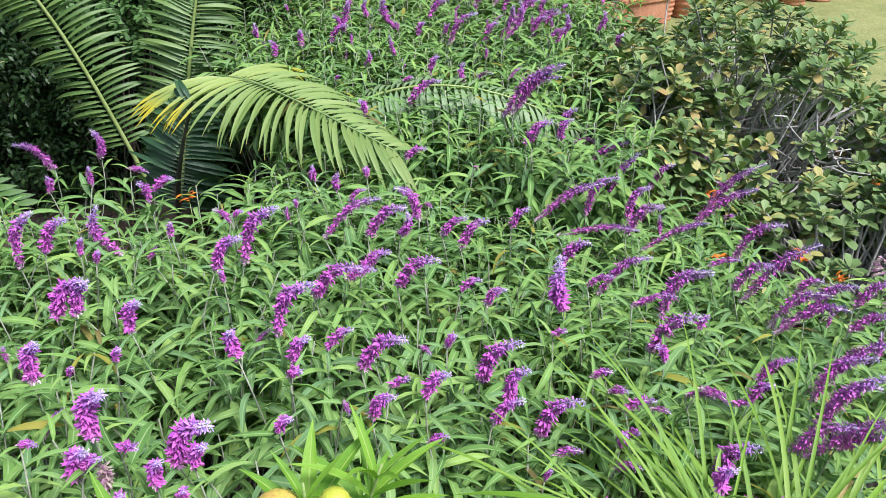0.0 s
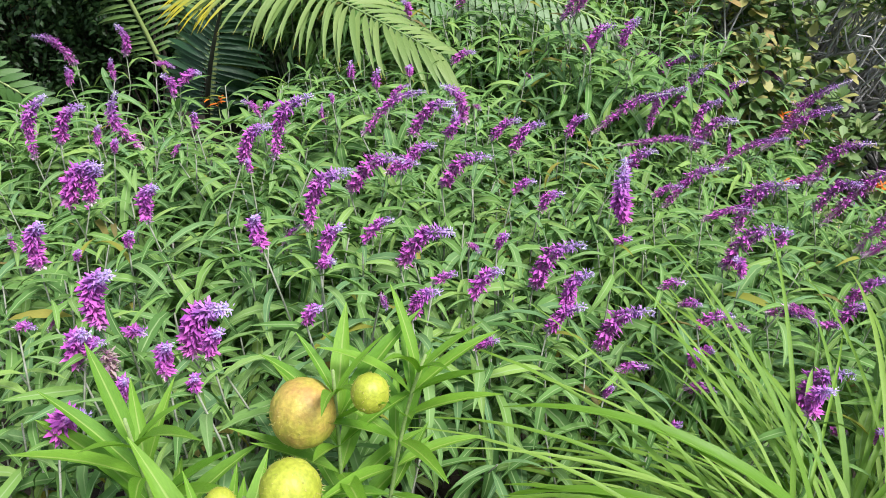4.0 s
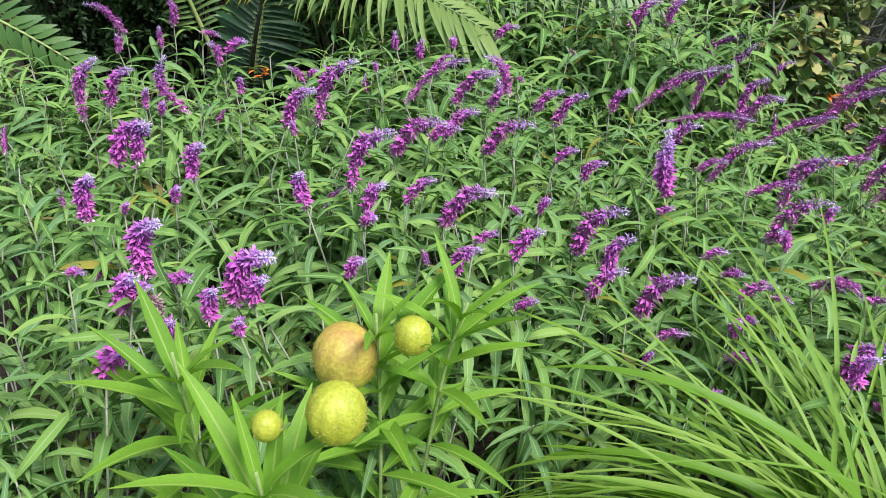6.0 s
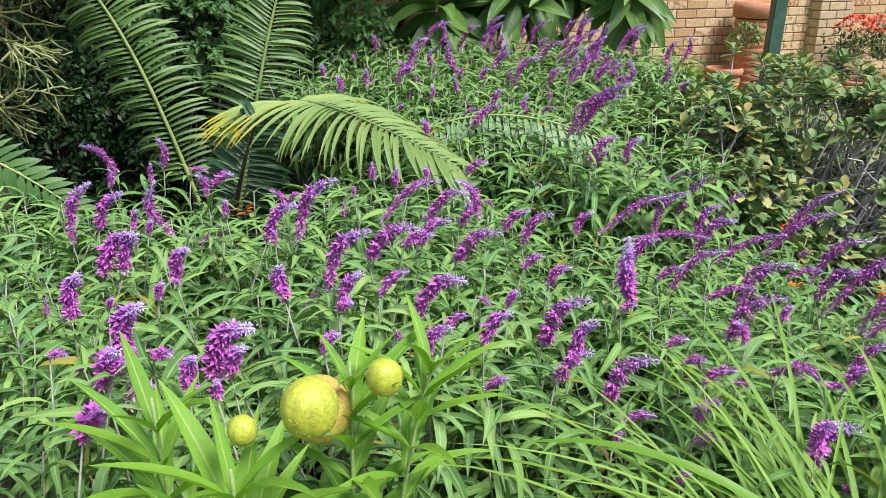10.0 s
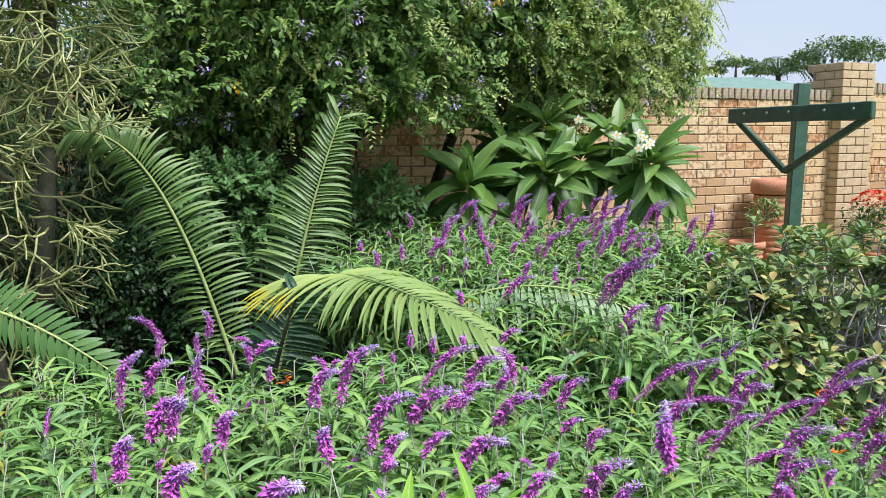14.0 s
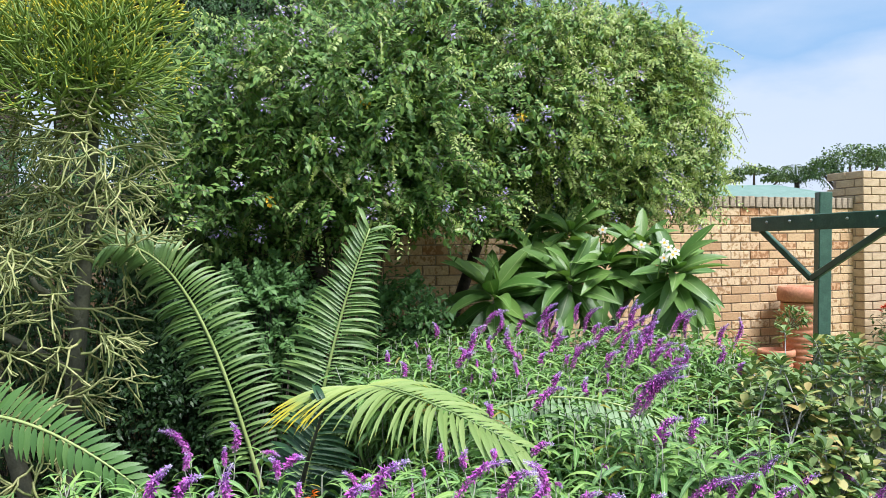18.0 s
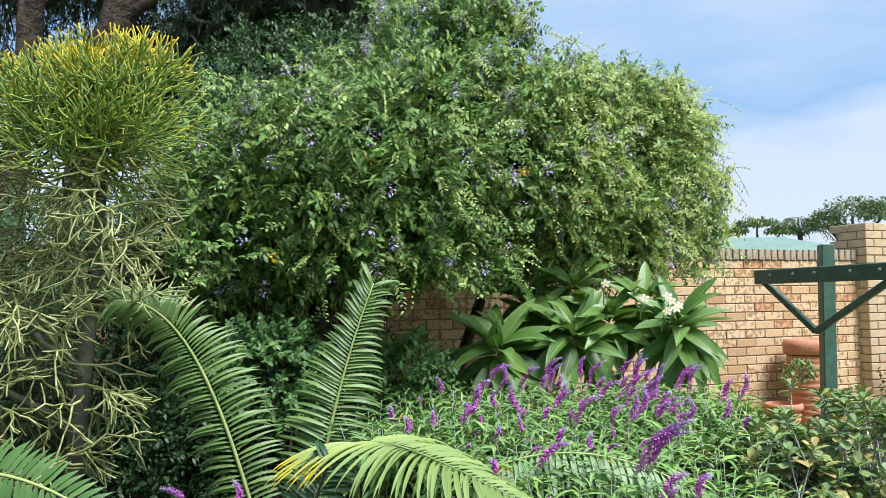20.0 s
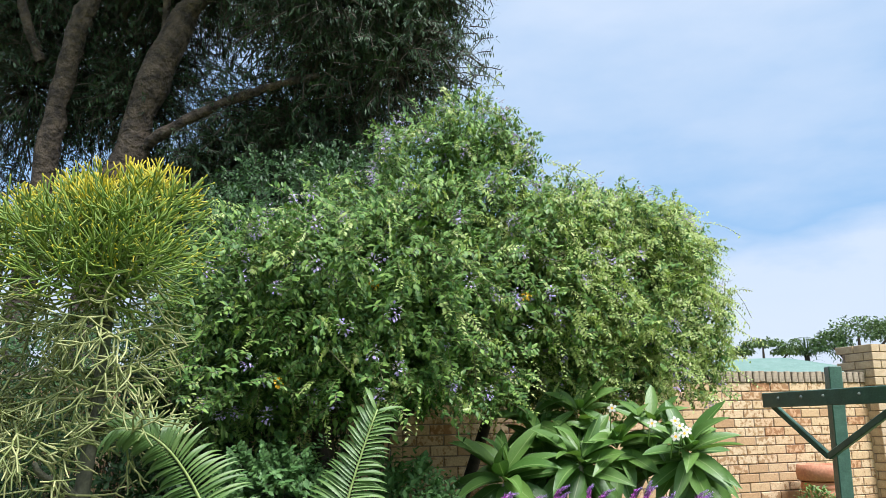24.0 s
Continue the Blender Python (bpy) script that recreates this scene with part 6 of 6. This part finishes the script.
thicket("small_shrub", [((-0.38, 4.6, 1.2), (0.2, 0.2, 0.22), 130), ((-0.4, 4.65, 0.8), (0.22, 0.22, 0.35), 130)], 0.042, BLUE_LEAF, "small mid green shrub in front of the bricks", 0.5, 8)

# ---- tall dark tree behind the wall ----
dark = thing("tall_tree", (-3.9, 7.5, 0.0), "tall dark evergreen tree with scaly leaning trunk behind the wall", "tree")
for pts, r0, r1 in ((((-3.9, 7.5, 0.0), (-3.7, 7.4, 2.2), (-3.55, 7.3, 4.1), (-2.80, 7.2, 5.65)), 0.29, 0.21), (((-2.84, 7.2, 5.6), (-2.5, 7.2, 5.95), (-2.1, 7.2, 6.5), (-1.8, 7.2, 7.4)), 0.17, 0.1), (((-4.4, 7.4, 0.0), (-4.3, 7.3, 2.5), (-4.15, 7.2, 4.2), (-3.75, 7.1, 5.7)), 0.2, 0.14), (((-3.75, 7.1, 5.6), (-3.6, 7.1, 6.2), (-3.5, 7.1, 6.8), (-3.4, 7.1, 7.6)), 0.15, 0.09), (((-3.45, 7.3, 4.1), (-2.9, 7.2, 4.5), (-2.3, 7.1, 4.75), (-1.4, 7.0, 4.85)), 0.1, 0.05), (((-4.2, 7.2, 5.2), (-4.4, 7.1, 5.7), (-4.5, 7.0, 6.2), (-4.6, 7.0, 7.0)), 0.08, 0.05), (((-3.0, 7.2, 5.1), (-2.95, 7.2, 5.5), (-3.0, 7.2, 6.0), (-2.95, 7.2, 6.6)), 0.07, 0.04)):
    part("limb", mesh_of("limb", *tube(bezier(*pts, 34) + rng.normal(0, 0.07 * r1, (34, 3)), 0.66 * np.linspace(r0, r1, 34) * (1 + rng.normal(0, 0.06, 34) + 0.06 * np.sin(np.arange(34) * 0.9)), 18), BARK), dark)
ps, ds, ss, a, b = [], [], [], [], []
# The two blobs at y 6.1 are unseen crown, added to shade the trunks.
for c, r, n in (((-1.3, 7.3, 5.7), (1.1, 0.8, 0.85), 620), ((-0.6, 7.3, 6.0), (0.7, 0.7, 0.8), 420), ((-2.4, 7.6, 6.4), (1.1, 0.8, 0.9), 420), ((-1.7, 7.6, 4.7), (1.1, 0.6, 0.6), 360), ((-3.6, 7.9, 5.6), (1.2, 0.6, 1.0), 420), ((-4.6, 7.7, 5.2), (1.0, 0.7, 1.1), 380), ((-4.3, 7.8, 6.6), (1.3, 0.7, 0.8), 360), ((-0.7, 7.2, 5.0), (0.8, 0.6, 0.6), 260), ((-1.0, 7.4, 6.9), (1.2, 0.8, 0.7), 320), ((-3.2, 7.8, 3.9), (1.4, 0.5, 0.6), 160), ((-5.2, 7.5, 3.8), (0.8, 0.5, 0.9), 160), ((-4.7, 7.6, 6.0), (1.0, 0.5, 0.8), 260), ((-3.5, 7.6, 4.9), (0.7, 0.4, 0.5), 160), ((-5.6, 7.6, 6.4), (0.9, 0.5, 1.0), 200), ((-3.3, 7.7, 6.3), (0.7, 0.4, 0.6), 160), ((-2.0, 6.1, 7.7), (1.6, 0.9, 0.55), 220), ((-3.6, 6.1, 7.6), (1.4, 0.9, 0.55), 200), ((-2.3, 7.6, 4.1), (1.0, 0.5, 0.6), 420), ((-3.1, 7.8, 3.7), (1.0, 0.5, 0.7), 420), ((-1.6, 7.6, 4.2), (0.8, 0.5, 0.5), 300)):
    n = int(n * 3.1)
    q = ball_dirs(n)
    lump = np.array([1 + 0.3 * noise.noise(Vector(v * 1.8 + np.array(c))) for v in q])
    at = np.array(c) + q * r * (lump * rng.uniform(0.3, 1.0, n))[:, None]
    along, d, size = sprays(at, q, 0.28, 18, 0.062, 0.01, 0.003, 0.3, 0.9)
    ps.append(along.reshape(-1, 3)), ds.append(d.reshape(-1, 3)), ss.append(size.ravel())
    a.append(along[:, :-5:5].reshape(-1, 3)), b.append(along[:, 5::5].reshape(-1, 3))
    a.append(np.array(c) + q[::4] * r * 0.1), b.append(at[::4])
ps, ds, ss = np.concatenate(ps), np.concatenate(ds), np.concatenate(ss)
part("crown", mesh_of("crown", *blades(ps, ds, UPS + 0 * ps, ss, ss * 0.24, rng.uniform(0, 0.5, len(ss)), 2, "lance", 0.2), NEEDLE), dark, kind="stuff")
part("twig_mass", mesh_of("twig_mass", *sticks(np.concatenate(a), np.concatenate(b), 0.006, 0.004, 4), BARK_DARK), dark, kind="stuff")

# ---- beyond the wall ----
house = thing("neighbour_house", (14.5, 37.0, 0.0), "neighbour's house with a pale green metal roof", "house")
bm = bmesh.new()
vs = [bm.verts.new(p) for p in ((9.2, 35, 3.3), (17.5, 35, 3.3), (17.5, 43, 3.3), (9.2, 43, 3.3), (11.2, 39, 4.4), (14.2, 39, 4.4))]
for f in ((0, 1, 5, 4), (1, 2, 5), (2, 3, 4, 5), (3, 0, 4), (3, 2, 1, 0)):
    bm.faces.new([vs[i] for i in f])
part("roof", mesh_from("roof", bm, ROOF), house)
part("wall", mesh_from("wall", box((9.7, 35.5, 0), (17.0, 42.5, 3.3), 0), PLASTER), house)
part("fascia", mesh_from("fascia", box((9.15, 34.9, 3.15), (17.55, 34.98, 3.3), 0.01), FASCIA), house)
shed = thing("neighbour_gable", (19.0, 42.0, 0.0), "white gable of another house beyond the wall", "house")
bm = bmesh.new()
vs = [bm.verts.new(p) for p in ((17.4, 40, 3.3), (21.5, 40, 3.3), (21.5, 46, 3.3), (17.4, 46, 3.3), (19.6, 40, 4.8), (19.6, 46, 4.8))]
for f in ((0, 1, 4), (2, 3, 5), (0, 4, 5, 3), (1, 2, 5, 4), (3, 2, 1, 0)):
    bm.faces.new([vs[i] for i in f])
part("roof", mesh_from("roof", bm, FASCIA), shed)
part("wall", mesh_from("wall", box((17.6, 40.2, 0), (21.3, 45.8, 3.3), 0), PLASTER), shed)


def far_tree(place, height, blobs, label, leaf=0.35, per=260):
    t = thing("far_tree", place, label, "tree", "far trees")
    p = np.array(place)
    part("trunk", mesh_of("trunk", *tube(p + np.array([[0, 0, 0], [0.1, 0, height * 0.4], [0, 0, height * 0.75]]), [0.25, 0.2, 0.12], 8), BARK), t)
    at = []
    for c, r in blobs:
        q = ball_dirs(per, -0.3)
        at.append(p + np.array(c) + q * np.array(r) * rng.uniform(0.5, 1.05, (per, 1)))
        part("limb", mesh_of("limb", *tube(np.array([p + [0, 0, height * 0.45], p + np.array(c) * [0.5, 0.5, 0.85], p + np.array(c)]), [0.12, 0.09, 0.05], 6), BARK), t)
    at = np.concatenate(at)
    d = ball_dirs(len(at))
    part("crown", mesh_of("crown", *blades(at, d, d * 0 + [0, 0, 1], leaf * rng.uniform(0.5, 1.2, len(at)), leaf * 0.6, 0.5, 2, "oval"), FAR_LEAF), t, kind="stuff")


far_tree((18.9, 56.0, 0.0), 6.0, [((0, 0, 6.5), (1.6, 1.2, 0.4)), ((-1.6, 0, 6.0), (1.0, 1, 0.3)), ((1.7, 0, 6.0), (1.2, 1, 0.35))], "flat-topped tree far beyond the wall", 0.24, 800)
far_tree((19.2, 42.5, 0.0), 6.5, [((0, 0, 5.8), (1.6, 1.2, 0.9)), ((-1.4, 0, 5.2), (1.0, 1, 0.8)), ((1.6, 0, 5.7), (1.3, 1.2, 0.9))], "round-headed green tree beyond the wall", 0.2, 1100)
palm = thing("far_palm", (17.1, 44.0, 0.0), "palm with drooping fronds beyond the wall", "palm tree")
part("trunk", mesh_of("trunk", *tube(np.array([[17.1, 44, 0], [17.15, 44, 2.5], [17.1, 44, 4.9]]), [0.2, 0.16, 0.13], 8), BARK), palm)
for k in range(16):
    a = k * 2.4
    d = np.array([math.cos(a), math.sin(a), 0.3 + 2.2 * ((k * 7) % 10) / 10])
    ctr = np.array([17.1, 44.0, 4.9])
    curve = bezier(ctr, ctr + unit(d) * 0.8, ctr + unit(d) * 1.4, ctr + unit(d) * [1.9, 1.9, 1.3] + [0, 0, -0.8], 14)
    sd = unit(np.cross(unit(d), [0, 0, 1]))
    bl = [blades(curve, sgn * sd + 0 * curve + unit(d) * 0.4, np.array([[0, 0, 1.0]]) + 0 * curve, 0.42, 0.06, 1.0, 2, "blade") for sgn in (-1, 1)]
    part("palm_frond", mesh_of("palm_frond", *joined([tube(curve, 0.025, 4)] + bl), FAR_LEAF), palm)
